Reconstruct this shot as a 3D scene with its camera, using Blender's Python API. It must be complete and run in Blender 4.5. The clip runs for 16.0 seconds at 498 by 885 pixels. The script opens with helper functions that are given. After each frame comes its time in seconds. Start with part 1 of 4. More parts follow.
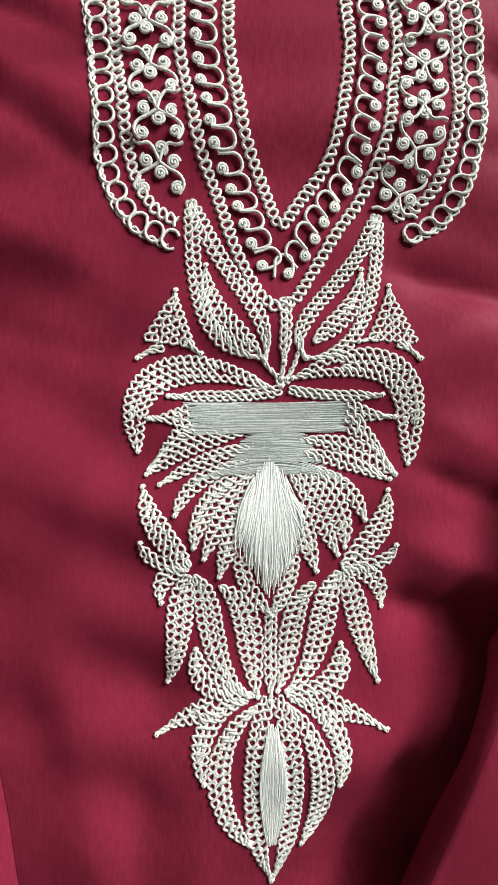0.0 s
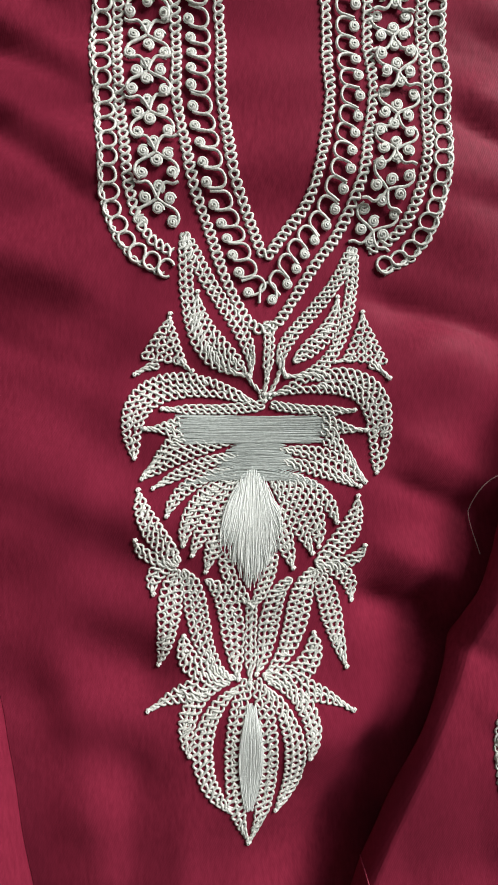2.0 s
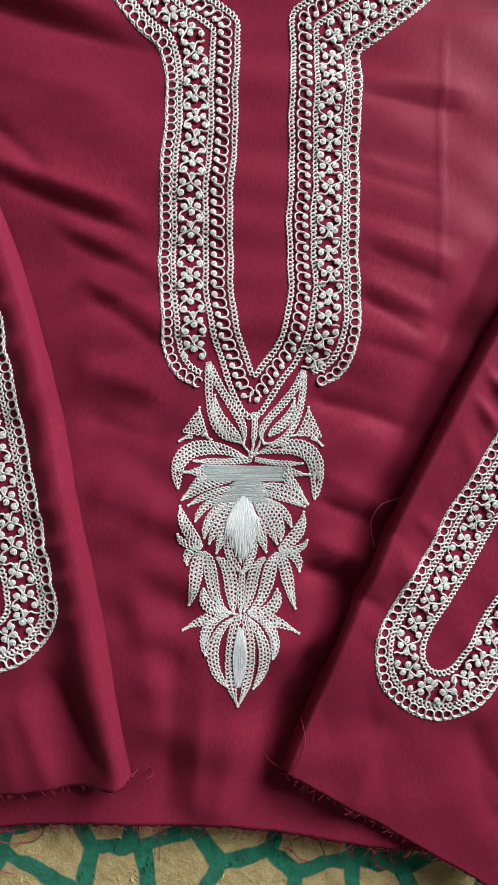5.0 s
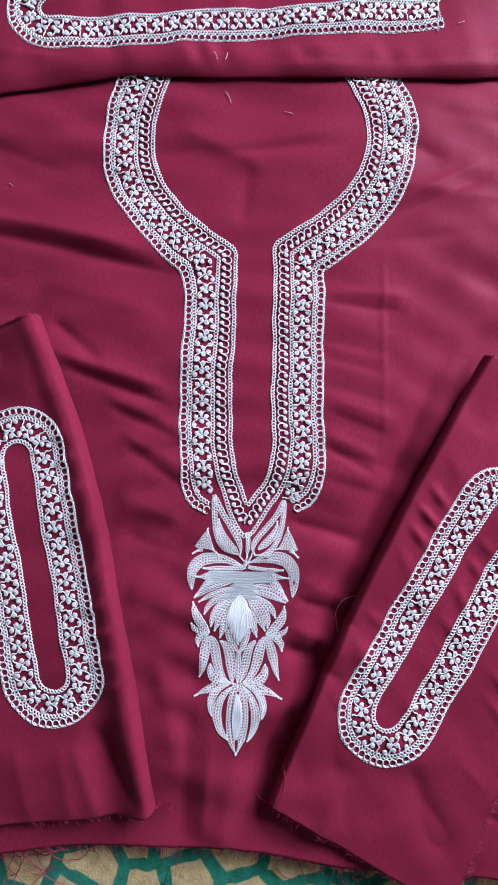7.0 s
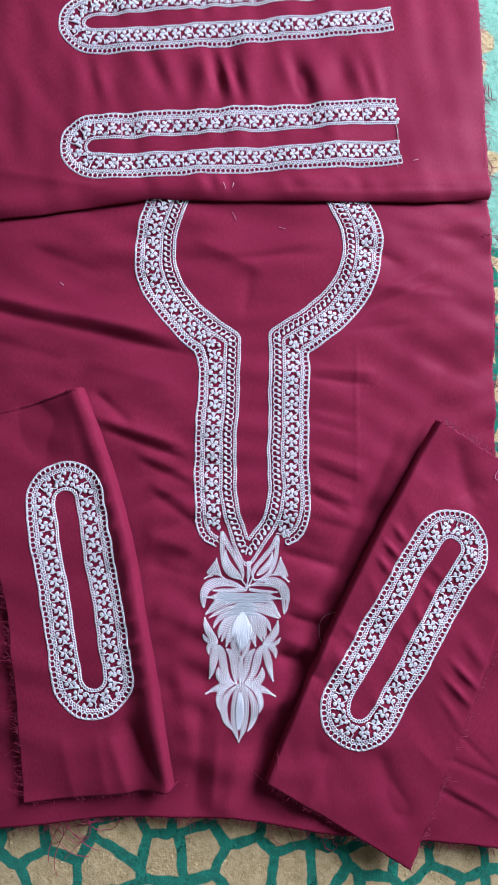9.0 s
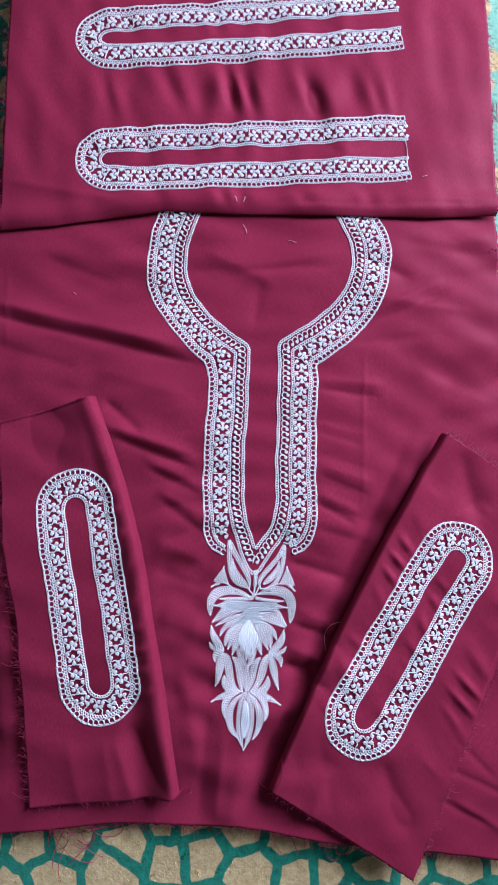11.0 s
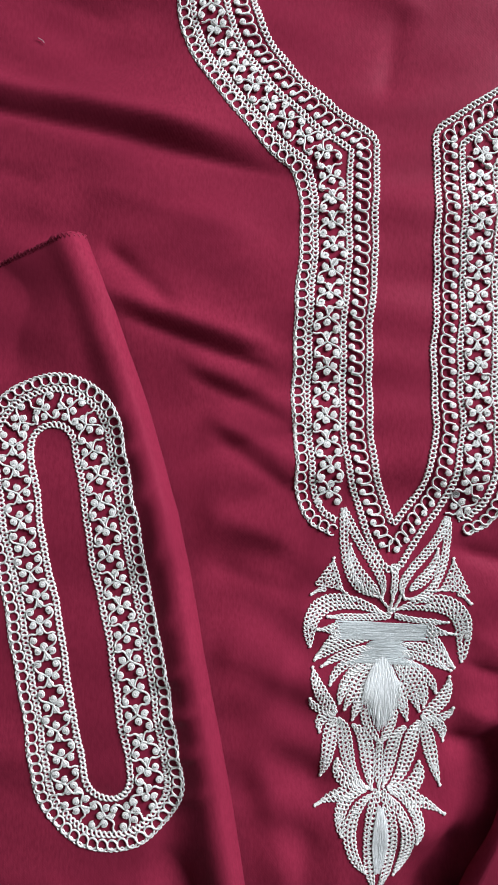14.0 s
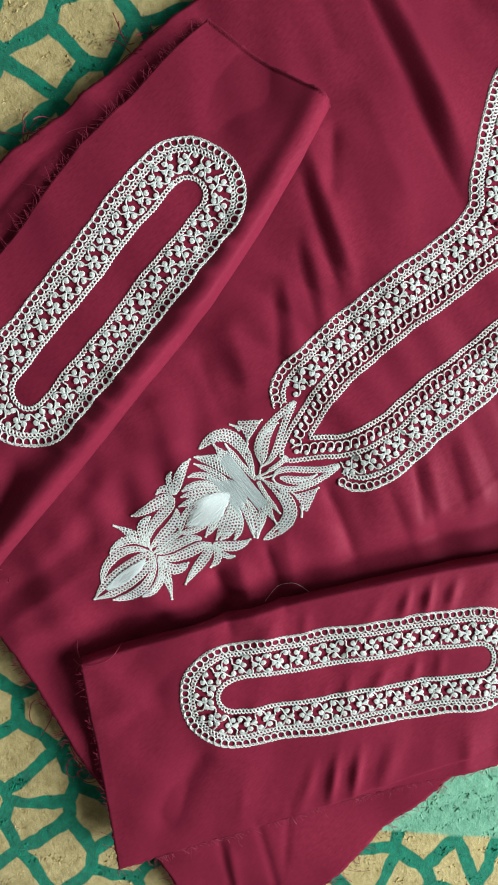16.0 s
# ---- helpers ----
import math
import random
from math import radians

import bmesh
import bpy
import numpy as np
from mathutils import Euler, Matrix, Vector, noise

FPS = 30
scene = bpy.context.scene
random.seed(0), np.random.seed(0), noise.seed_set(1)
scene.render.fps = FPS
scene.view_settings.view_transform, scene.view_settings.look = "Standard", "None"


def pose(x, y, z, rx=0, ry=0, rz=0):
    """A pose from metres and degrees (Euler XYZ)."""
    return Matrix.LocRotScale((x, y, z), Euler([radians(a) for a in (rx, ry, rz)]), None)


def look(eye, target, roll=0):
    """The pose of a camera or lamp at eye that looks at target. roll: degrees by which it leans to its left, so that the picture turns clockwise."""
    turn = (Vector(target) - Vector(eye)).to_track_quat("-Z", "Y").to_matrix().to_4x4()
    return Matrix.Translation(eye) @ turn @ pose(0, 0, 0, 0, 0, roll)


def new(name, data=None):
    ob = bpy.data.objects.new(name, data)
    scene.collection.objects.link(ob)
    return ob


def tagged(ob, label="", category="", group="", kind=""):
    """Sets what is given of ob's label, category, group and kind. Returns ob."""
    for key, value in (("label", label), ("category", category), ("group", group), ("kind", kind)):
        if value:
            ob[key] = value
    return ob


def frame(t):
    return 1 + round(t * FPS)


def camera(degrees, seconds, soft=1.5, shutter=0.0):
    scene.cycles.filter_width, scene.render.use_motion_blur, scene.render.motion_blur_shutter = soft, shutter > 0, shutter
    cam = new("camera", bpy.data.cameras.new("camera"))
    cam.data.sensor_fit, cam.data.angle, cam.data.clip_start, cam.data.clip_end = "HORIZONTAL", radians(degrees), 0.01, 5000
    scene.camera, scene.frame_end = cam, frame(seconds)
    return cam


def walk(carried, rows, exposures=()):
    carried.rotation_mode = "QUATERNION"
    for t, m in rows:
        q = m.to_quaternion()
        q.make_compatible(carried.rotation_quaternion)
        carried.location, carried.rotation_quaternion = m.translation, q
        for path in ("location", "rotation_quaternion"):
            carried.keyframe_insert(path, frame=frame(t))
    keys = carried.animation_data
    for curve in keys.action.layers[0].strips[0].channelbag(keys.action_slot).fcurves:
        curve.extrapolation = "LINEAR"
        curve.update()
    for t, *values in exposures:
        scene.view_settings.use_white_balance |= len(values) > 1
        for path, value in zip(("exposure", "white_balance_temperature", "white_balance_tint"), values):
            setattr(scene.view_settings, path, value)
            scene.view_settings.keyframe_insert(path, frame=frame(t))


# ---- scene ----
# ---- camera ----
cam = camera(56.0, 16.0, soft=1.8)
PATH = [
    (0.0, 0.0012, -0.1318, 0.1441, 0.13, -3.38, -2.81),
    (0.5, 0.0022, -0.1353, 0.1403, 0.26, -3.43, -2.78),
    (1.0, 0.0035, -0.1296, 0.1408, 0.39, -3.47, -2.70),
    (1.5, 0.0039, -0.1241, 0.1532, 0.14, -3.70, -2.37),
    (2.0, 0.0055, -0.1281, 0.1609, -0.19, -3.36, -1.99),
    (2.5, 0.0060, -0.1319, 0.1732, -0.23, -3.71, -1.63),
    (3.0, 0.0068, -0.1275, 0.1868, -0.25, -3.60, -1.43),
    (3.5, 0.0066, -0.1248, 0.1945, -0.15, -4.05, -1.21),
    (4.0, 0.0049, -0.1187, 0.2140, -0.09, -4.41, -1.00),
    (4.2, 0.0044, -0.1142, 0.2240, -0.17, -4.01, -0.87),
    (6.3, 0.0176, -0.0827, 0.3787, 1.83, -1.20, -0.94),
    (6.5, 0.0181, -0.0670, 0.3827, 2.25, -1.13, -0.90),
    (7.0, 0.0171, -0.0337, 0.3946, 3.12, -1.12, -0.94),
    (7.5, 0.0126, -0.0156, 0.4174, 3.69, -1.33, -0.83),
    (8.0, 0.0087, -0.0089, 0.4520, 4.20, -1.59, -0.84),
    (10.5, 0.0085, -0.0025, 0.5163, 5.41, -1.90, -0.65),
    (11.0, 0.0000, 0.0000, 0.5049, 5.45, -1.84, -0.09),
    (11.5, 0.0011, 0.0007, 0.4691, 5.23, -1.19, -0.09),
    (12.0, 0.0114, 0.0145, 0.4407, 5.36, -1.22, -0.51),
    (12.5, 0.0028, 0.0105, 0.4063, 5.03, -0.78, -0.05),
    (13.0, -0.0044, 0.0107, 0.3638, 4.36, -0.33, 0.25),
    (13.5, -0.0225, 0.0169, 0.3121, 3.09, -0.07, -0.29),
    (14.0, -0.0565, -0.0253, 0.2632, 1.38, 0.29, -0.31),
    (14.5, -0.0747, -0.0566, 0.2407, 0.57, 2.13, 1.22),
    (15.0, -0.0518, -0.0649, 0.2621, 0.97, 0.10, 9.25),
    (15.5, -0.0187, -0.0731, 0.3032, 0.43, -1.02, 25.65),
    (16.0, -0.0277, -0.0993, 0.3482, -3.28, -2.19, 49.46),
]
TINT = [
    (0.0, 0.12, 6500.0, 7.0), (0.4, -0.05, 6500.0, 7.0), (1.0, -0.12, 6500.0, 8.0), (4.2, -0.12, 6450.0, 6.0), (6.3, 0.09, 5400.0, 22.0), (8.2, 0.07, 5250.0, 24.0),
    (10.3, 0.12, 5000.0, 26.0), (13.0, 0.07, 5200.0, 23.0), (13.5, 0.07, 5400.0, 19.0), (13.9, 0.08, 5850.0, 14.0), (15.0, 0.20, 6000.0, 5.0), (15.5, 0.14, 5950.0, 2.0), (16.0, 0.16, 5850.0, -1.0),
]
walk(cam, [(t, pose(x, y, z, rx, ry, rz)) for t, x, y, z, rx, ry, rz in PATH], TINT)

# ---- light: daylight from a window in the east wall, towards the north ----
world = bpy.data.worlds.new("daylight")
scene.world = world
world.use_nodes = True
wn = world.node_tree.nodes
sky = wn.new("ShaderNodeTexSky")
sky.sky_type, sky.sun_disc, sky.sun_elevation, sky.sun_rotation = "NISHITA", False, radians(40), radians(120)
world.node_tree.links.new(sky.outputs[0], wn["Background"].inputs[0])
wn["Background"].inputs[1].default_value = 0.1

lamp = bpy.data.lights.new("window_light", "AREA")
lamp.shape, lamp.size, lamp.size_y, lamp.energy, lamp.color = "RECTANGLE", 1.2, 1.1, 108.0, (1.0, 0.985, 0.96)
sun_ob = new("window_light", lamp)
sun_ob.matrix_world = look((1.59, 1.15, 1.05), (0.6, 0.45, 0.35))


# ---- materials ----
def material(name, colour, rough=0.6, metal=0.0):
    m = bpy.data.materials.new(name)
    m.use_nodes = True
    b = m.node_tree.nodes["Principled BSDF"]
    b.inputs["Base Color"].default_value = (*colour, 1)
    b.inputs["Roughness"].default_value, b.inputs["Metallic"].default_value = rough, metal
    return m, m.node_tree.nodes, m.node_tree.links, b


def mix_colours(n, l, factor, a, b):
    m = n.new("ShaderNodeMix")
    m.data_type = "RGBA"
    l.new(factor, m.inputs[0])
    for socket, value in ((m.inputs[6], a), (m.inputs[7], b)):
        if isinstance(value, tuple):
            socket.default_value = (*value, 1)
        else:
            l.new(value, socket)
    return m.outputs[2]


def noise_node(n, l, scale, detail=3.0, rough=0.5, stretch=None):
    tc = n.new("ShaderNodeTexCoord")
    t = n.new("ShaderNodeTexNoise")
    t.inputs["Scale"].default_value, t.inputs["Detail"].default_value, t.inputs["Roughness"].default_value = scale, detail, rough
    if stretch:
        mp = n.new("ShaderNodeMapping")
        mp.inputs["Scale"].default_value = stretch
        l.new(tc.outputs["Object"], mp.inputs[0])
        l.new(mp.outputs[0], t.inputs["Vector"])
    else:
        l.new(tc.outputs["Object"], t.inputs["Vector"])
    return t.outputs["Fac"]


def ramp_node(n, l, fac, lo, hi):
    r = n.new("ShaderNodeMapRange")
    r.inputs["From Min"].default_value, r.inputs["From Max"].default_value = lo, hi
    l.new(fac, r.inputs[0])
    return r.outputs[0]


def bump_node(n, l, b, height, strength, distance, before=None):
    bp = n.new("ShaderNodeBump")
    bp.inputs["Strength"].default_value, bp.inputs["Distance"].default_value = strength, distance
    l.new(height, bp.inputs["Height"])
    if before:
        l.new(before, bp.inputs["Normal"])
    l.new(bp.outputs[0], b.inputs["Normal"])
    return bp.outputs[0]


def make_satin():
    """Maroon satin-weave fabric: a fine diagonal weave, faint mottling, a soft sheen."""
    m, n, l, b = material("maroon_satin", (0.2, 0.008, 0.03), 0.5)
    blotch = noise_node(n, l, 14, 4)
    grain = noise_node(n, l, 900, 2, 0.6, (1.0, 0.25, 1.0))
    c1 = mix_colours(n, l, ramp_node(n, l, blotch, 0.3, 0.7), (0.195, 0.0172, 0.0410), (0.235, 0.0218, 0.0485))
    c2 = mix_colours(n, l, ramp_node(n, l, grain, 0.35, 0.7), c1, (0.175, 0.0150, 0.0350))
    l.new(c2, b.inputs["Base Color"])
    rr = n.new("ShaderNodeMapRange")
    rr.inputs["To Min"].default_value, rr.inputs["To Max"].default_value = 0.42, 0.54
    l.new(blotch, rr.inputs[0])
    l.new(rr.outputs[0], b.inputs["Roughness"])
    b.inputs["Specular Tint"].default_value = (0.95, 0.16, 0.26, 1)
    b.inputs["Specular IOR Level"].default_value = 0.07
    tc = n.new("ShaderNodeTexCoord")
    mp = n.new("ShaderNodeMapping")
    mp.inputs["Rotation"].default_value = (0, 0, radians(28))
    w = n.new("ShaderNodeTexWave")
    w.inputs["Scale"].default_value, w.inputs["Distortion"].default_value = 420, 0.6
    l.new(tc.outputs["Object"], mp.inputs[0])
    l.new(mp.outputs[0], w.inputs[0])
    first = bump_node(n, l, b, w.outputs["Fac"], 0.10, 0.0002)
    second = bump_node(n, l, b, noise_node(n, l, 70, 3), 0.16, 0.0014, first)
    bump_node(n, l, b, grain, 0.12, 0.0003, second)
    return m


def make_thread(name, colour, dark, metal=0.2, rough=0.42, grain=1.0):
    """Pale silver-grey embroidery thread, each strand a little different."""
    m, n, l, b = material(name, colour, rough, metal)
    geo = n.new("ShaderNodeNewGeometry")
    info = n.new("ShaderNodeObjectInfo")
    add = n.new("ShaderNodeMath")
    add.operation = "ADD"
    l.new(geo.outputs["Random Per Island"], add.inputs[0])
    l.new(info.outputs["Random"], add.inputs[1])
    half = n.new("ShaderNodeMath")
    half.operation = "MULTIPLY"
    half.inputs[1].default_value = 0.5
    l.new(add.outputs[0], half.inputs[0])
    c1 = mix_colours(n, l, half.outputs[0], dark, colour)
    fibre = noise_node(n, l, 950, 4, 0.7)
    c2 = mix_colours(n, l, ramp_node(n, l, fibre, 0.30, 0.60), tuple(v * (1 - 0.28 * grain) for v in dark), c1)
    l.new(c2, b.inputs["Base Color"])
    b.inputs["Specular IOR Level"].default_value = 0.4
    bump_node(n, l, b, fibre, 0.45 * grain, 0.0006)
    return m


def make_rug():
    """Cut-pile rug: sand-coloured cells in a green network, a mint border with pale rounds."""
    m, n, l, b = material("rug_pile", (0.4, 0.3, 0.17), 0.95)
    tc = n.new("ShaderNodeTexCoord")
    wob = n.new("ShaderNodeTexNoise")
    wob.inputs["Scale"].default_value = 30
    l.new(tc.outputs["Object"], wob.inputs["Vector"])
    sub = n.new("ShaderNodeVectorMath")
    sub.operation = "MULTIPLY_ADD"
    sub.inputs[1].default_value = (0.012, 0.012, 0)
    l.new(wob.outputs["Color"], sub.inputs[0])
    l.new(tc.outputs["Object"], sub.inputs[2])
    vor = n.new("ShaderNodeTexVoronoi")
    vor.feature, vor.voronoi_dimensions = "DISTANCE_TO_EDGE", "2D"
    vor.inputs["Scale"].default_value, vor.inputs["Randomness"].default_value = 22, 0.8
    l.new(sub.outputs[0], vor.inputs["Vector"])
    line = ramp_node(n, l, vor.outputs["Distance"], 0.105, 0.130)
    mott = noise_node(n, l, 160, 4, 0.65)
    mo = ramp_node(n, l, mott, 0.3, 0.7)
    sand = mix_colours(n, l, mo, (0.40, 0.30, 0.115), (0.60, 0.47, 0.22))
    green = mix_colours(n, l, mo, (0.011, 0.125, 0.072), (0.02, 0.235, 0.135))
    net = mix_colours(n, l, line, green, sand)
    dots = n.new("ShaderNodeTexVoronoi")
    dots.voronoi_dimensions = "2D"
    dots.inputs["Scale"].default_value, dots.inputs["Randomness"].default_value = 17, 0.5
    l.new(sub.outputs[0], dots.inputs["Vector"])
    mint = mix_colours(n, l, mo, (0.13, 0.32, 0.20), (0.24, 0.48, 0.32))
    border = mix_colours(n, l, ramp_node(n, l, dots.outputs["Distance"], 0.25, 0.31), sand, mint)
    sep = n.new("ShaderNodeSeparateXYZ")
    l.new(tc.outputs["Object"], sep.inputs[0])
    bx = ramp_node(n, l, sep.outputs[0], 0.262, 0.266)
    by = ramp_node(n, l, sep.outputs[1], 0.262, 0.266)
    both = n.new("ShaderNodeMath")
    both.operation = "MULTIPLY"
    l.new(bx, both.inputs[0])
    l.new(by, both.inputs[1])
    c = mix_colours(n, l, both.outputs[0], net, border)
    # a plain mint stripe woven slantwise beside the south-east corner
    turn = n.new("ShaderNodeMapping")
    turn.inputs["Rotation"].default_value = (0, 0, radians(-44))
    l.new(tc.outputs["Object"], turn.inputs[0])
    sep2 = n.new("ShaderNodeSeparateXYZ")
    l.new(turn.outputs[0], sep2.inputs[0])
    lo = ramp_node(n, l, sep2.outputs[1], -0.384, -0.381)
    hi = ramp_node(n, l, sep2.outputs[1], -0.318, -0.322)
    both2 = n.new("ShaderNodeMath")
    both2.operation = "MULTIPLY"
    east = n.new("ShaderNodeMath")
    east.operation = "MULTIPLY"
    l.new(ramp_node(n, l, sep.outputs[0], 0.262, 0.266), east.inputs[0])
    l.new(hi, east.inputs[1])
    l.new(lo, both2.inputs[0])
    l.new(east.outputs[0], both2.inputs[1])
    c = mix_colours(n, l, both2.outputs[0], c, mint)
    l.new(c, b.inputs["Base Color"])
    b.inputs["Sheen Weight"].default_value = 0.2
    b.inputs["Specular IOR Level"].default_value = 0.1
    first = bump_node(n, l, b, noise_node(n, l, 520, 3, 0.7), 0.35, 0.002)
    bump_node(n, l, b, mott, 0.35, 0.003, first)
    return m


def make_wall(name, colour):
    m, n, l, b = material(name, colour, 0.9)
    f = noise_node(n, l, 3, 5)
    l.new(mix_colours(n, l, f, colour, tuple(v * 0.9 for v in colour)), b.inputs["Base Color"])
    bump_node(n, l, b, noise_node(n, l, 60, 4), 0.15, 0.003)
    return m


SATIN = make_satin()
SILVER = make_thread("silver_thread", (0.96, 0.96, 0.91), (0.72, 0.73, 0.69), 0.0, 0.42)
PEARL = make_thread("pearl_floss", (0.95, 0.97, 0.94), (0.84, 0.88, 0.86), 0.05, 0.28, 0.2)
STEEL = make_thread("grey_floss", (0.64, 0.68, 0.665), (0.46, 0.50, 0.485), 0.12, 0.3, 0.3)
LINT = make_thread("lint", (0.75, 0.6, 0.6), (0.6, 0.4, 0.42), 0.0, 0.7)
FRAY = make_thread("maroon_fray", (0.33, 0.025, 0.065), (0.22, 0.016, 0.042), 0.0, 0.6, 0.3)
RUG = make_rug()
# dark grey on the unseen walls and ceiling, to hold down bounced fill light
PLASTER = make_wall("plaster", (0.22, 0.216, 0.205))
CEMENT = make_wall("cement_floor", (0.32, 0.31, 0.29))


# ---- mesh tools ----
def np_mesh(name, verts, quads, mat, smooth=True):
    me = bpy.data.meshes.new(name)
    verts, quads = np.asarray(verts, np.float32), np.asarray(quads, np.int32)
    me.vertices.add(len(verts))
    me.vertices.foreach_set("co", verts.ravel())
    me.loops.add(quads.size)
    me.loops.foreach_set("vertex_index", quads.ravel())
    me.polygons.add(len(quads))
    me.polygons.foreach_set("loop_start", np.arange(0, quads.size, 4, dtype=np.int32))
    me.polygons.foreach_set("use_smooth", np.full(len(quads), smooth))
    me.update(calc_edges=True)
    me.validate()
    me.materials.append(mat)
    return me


def tube(pts, radius, sides=5):
    """A round strand along pts (N x 3); radius: one number or N."""
    pts = np.asarray(pts, float)
    tan = np.gradient(pts, axis=0)
    tan /= np.linalg.norm(tan, axis=1)[:, None] + 1e-12
    side = np.cross(tan, (0, 0, 1.0))
    side /= np.linalg.norm(side, axis=1)[:, None] + 1e-9
    up = np.cross(side, tan)
    a = np.linspace(0, 2 * np.pi, sides, endpoint=False)
    r = np.broadcast_to(np.asarray(radius, float), (len(pts),))[:, None, None]
    ring = pts[:, None] + r * (np.cos(a)[None, :, None] * side[:, None] + np.sin(a)[None, :, None] * up[:, None])
    n = len(pts)
    i = np.arange(n - 1)[:, None] * sides + np.arange(sides)[None]
    j = np.arange(n - 1)[:, None] * sides + (np.arange(sides)[None] + 1) % sides
    quads = np.stack([i, j, j + sides, i + sides], -1).reshape(-1, 4)
    return ring.reshape(-1, 3), quads


def strands(name, paths, radius, mat, sides=5):
    """One mesh of many strands."""
    vs, qs, base = [], [], 0
    for p in paths:
        v, q = tube(p, radius, sides)
        vs.append(v)
        qs.append(q + base)
        base += len(v)
    return np_mesh(name, np.concatenate(vs), np.concatenate(qs), mat)


def under(ob, parent, label=""):
    ob.parent = parent
    return tagged(ob, label) if label else ob


def smooth_path(pts, rounds=2):
    """Cuts the corners of a line of plan points."""
    p = np.asarray(pts, float)
    for _ in range(rounds):
        q = np.empty((2 * len(p) - 2, 2))
        q[0::2], q[1::2] = 0.75 * p[:-1] + 0.25 * p[1:], 0.25 * p[:-1] + 0.75 * p[1:]
        p = np.concatenate([p[:1], q, p[-1:]])
    return p


def offset_path(pts, d, rounds=2):
    """The line d to the right of its course, with mitred corners, then smoothed."""
    p = np.asarray(pts, float)
    t = np.diff(p, axis=0)
    t /= np.linalg.norm(t, axis=1)[:, None]
    nrm = np.stack([t[:, 1], -t[:, 0]], 1)
    out = [p[0] + d * nrm[0]]
    for k in range(1, len(p) - 1):
        m = nrm[k - 1] + nrm[k]
        out.append(p[k] + d * m / max(0.35, 0.5 * m @ m) )
    out.append(p[-1] + d * nrm[-1])
    s = smooth_path(out, rounds)
    fine = resample(s, 0.003)[1]
    x, y = fine[:, 0], fine[:, 1]
    sway = np.stack([np.sin(95 * y + 40 * x) + 0.6 * np.sin(211 * y - 60 * x + 1), np.sin(88 * x - 35 * y + 2) + 0.6 * np.sin(190 * x + 75 * y)], 1)
    return fine + 0.00050 * sway


def resample(p, step):
    """Even points along a plan line, with their courses and right-hand normals."""
    seg = np.linalg.norm(np.diff(p, axis=0), axis=1)
    s = np.concatenate([[0], np.cumsum(seg)])
    n = max(2, int(round(s[-1] / step)) + 1)
    u = np.linspace(0, s[-1], n)
    q = np.stack([np.interp(u, s, p[:, 0]), np.interp(u, s, p[:, 1])], 1)
    t = np.gradient(q, axis=0)
    t /= np.linalg.norm(t, axis=1)[:, None] + 1e-12
    return u, q, t, np.stack([t[:, 1], -t[:, 0]], 1)


# ---- the lie of the cloth ----
def stroke(x, y, x0, y0, x1, y1, width, height):
    """A fold along a line: height above (or below) the cloth, fading at the ends."""
    dx, dy = x1 - x0, y1 - y0
    ln = math.hypot(dx, dy)
    u = ((x - x0) * dx + (y - y0) * dy) / ln ** 2
    d = ((x - x0) * dy - (y - y0) * dx) / ln
    end = np.clip(np.minimum(u, 1 - u) * 3 + 0.35, 0, 1)
    end = end * end * (3 - 2 * end)
    return height * np.exp((0.35 * width - np.sqrt(d * d + (0.35 * width) ** 2)) / (0.72 * width)) * end


def ripple(x, y, seed, size, course):
    """Soft unevenness of a cloth that was folded and smoothed out by hand."""
    g = np.random.default_rng(seed)
    z = 0.0
    for _ in range(9):
        wave, a, ph = g.uniform(0.028, 0.12), course + g.normal(0, 0.30), g.uniform(0, 2 * np.pi)
        bend = 0.012 * np.sin(14 * (y * math.cos(a) - x * math.sin(a)) + ph)
        z = z + size * 0.0085 * wave * (0.55 + 0.45 * np.sin(17 * (y * math.cos(a) - x * math.sin(a)) + 2 * ph)) * np.sin(2 * np.pi * (x * math.cos(a) + y * math.sin(a) + bend) / wave + ph)
        if wave < 0.06:
            crease = np.sin(np.pi * (x * math.cos(a) + y * math.sin(a) + 1.6 * bend) / (1.7 * wave) + 2 * ph)
            z = z + size * 0.009 * wave * np.sqrt(crease * crease + 0.02) * (0.5 + 0.5 * np.sin(23 * (y * math.cos(a) - x * math.sin(a)) + ph))
    return z


FOLDS = []


def fold(x0, y0, x1, y1, width, height):
    """One fold of the panel: a ridge, or a furrow where height is negative."""
    FOLDS.append((x0, y0, x1, y1, width, height))


# folds that run out from the neckline and the motif
fold(-0.275, 0.204, -0.060, 0.152, 0.010, 0.0062)
fold(-0.275, 0.190, -0.040, 0.135, 0.0055, -0.0040)
fold(-0.150, 0.128, -0.050, 0.098, 0.012, 0.0022)
fold(-0.140, 0.094, -0.100, 0.058, 0.006, -0.0030)
fold(-0.135, 0.066, -0.045, 0.034, 0.008, 0.0046)
fold(-0.130, 0.054, -0.045, 0.021, 0.0045, -0.0034)
fold(-0.095, 0.030, -0.036, 0.002, 0.008, 0.0026)
fold(-0.092, 0.020, -0.036, -0.008, 0.005, -0.0022)
fold(-0.080, -0.004, -0.034, -0.030, 0.007, 0.0024)
fold(-0.076, -0.016, -0.034, -0.046, 0.006, -0.0026)
fold(-0.085, -0.055, -0.030, -0.078, 0.014, 0.0034)
fold(-0.080, -0.088, -0.030, -0.106, 0.010, -0.0030)
fold(-0.075, -0.135, -0.035, -0.150, 0.014, 0.0025)
fold(-0.070, -0.215, -0.015, -0.205, 0.014, -0.0032)
fold(-0.055, -0.180, -0.030, -0.300, 0.016, 0.0040)
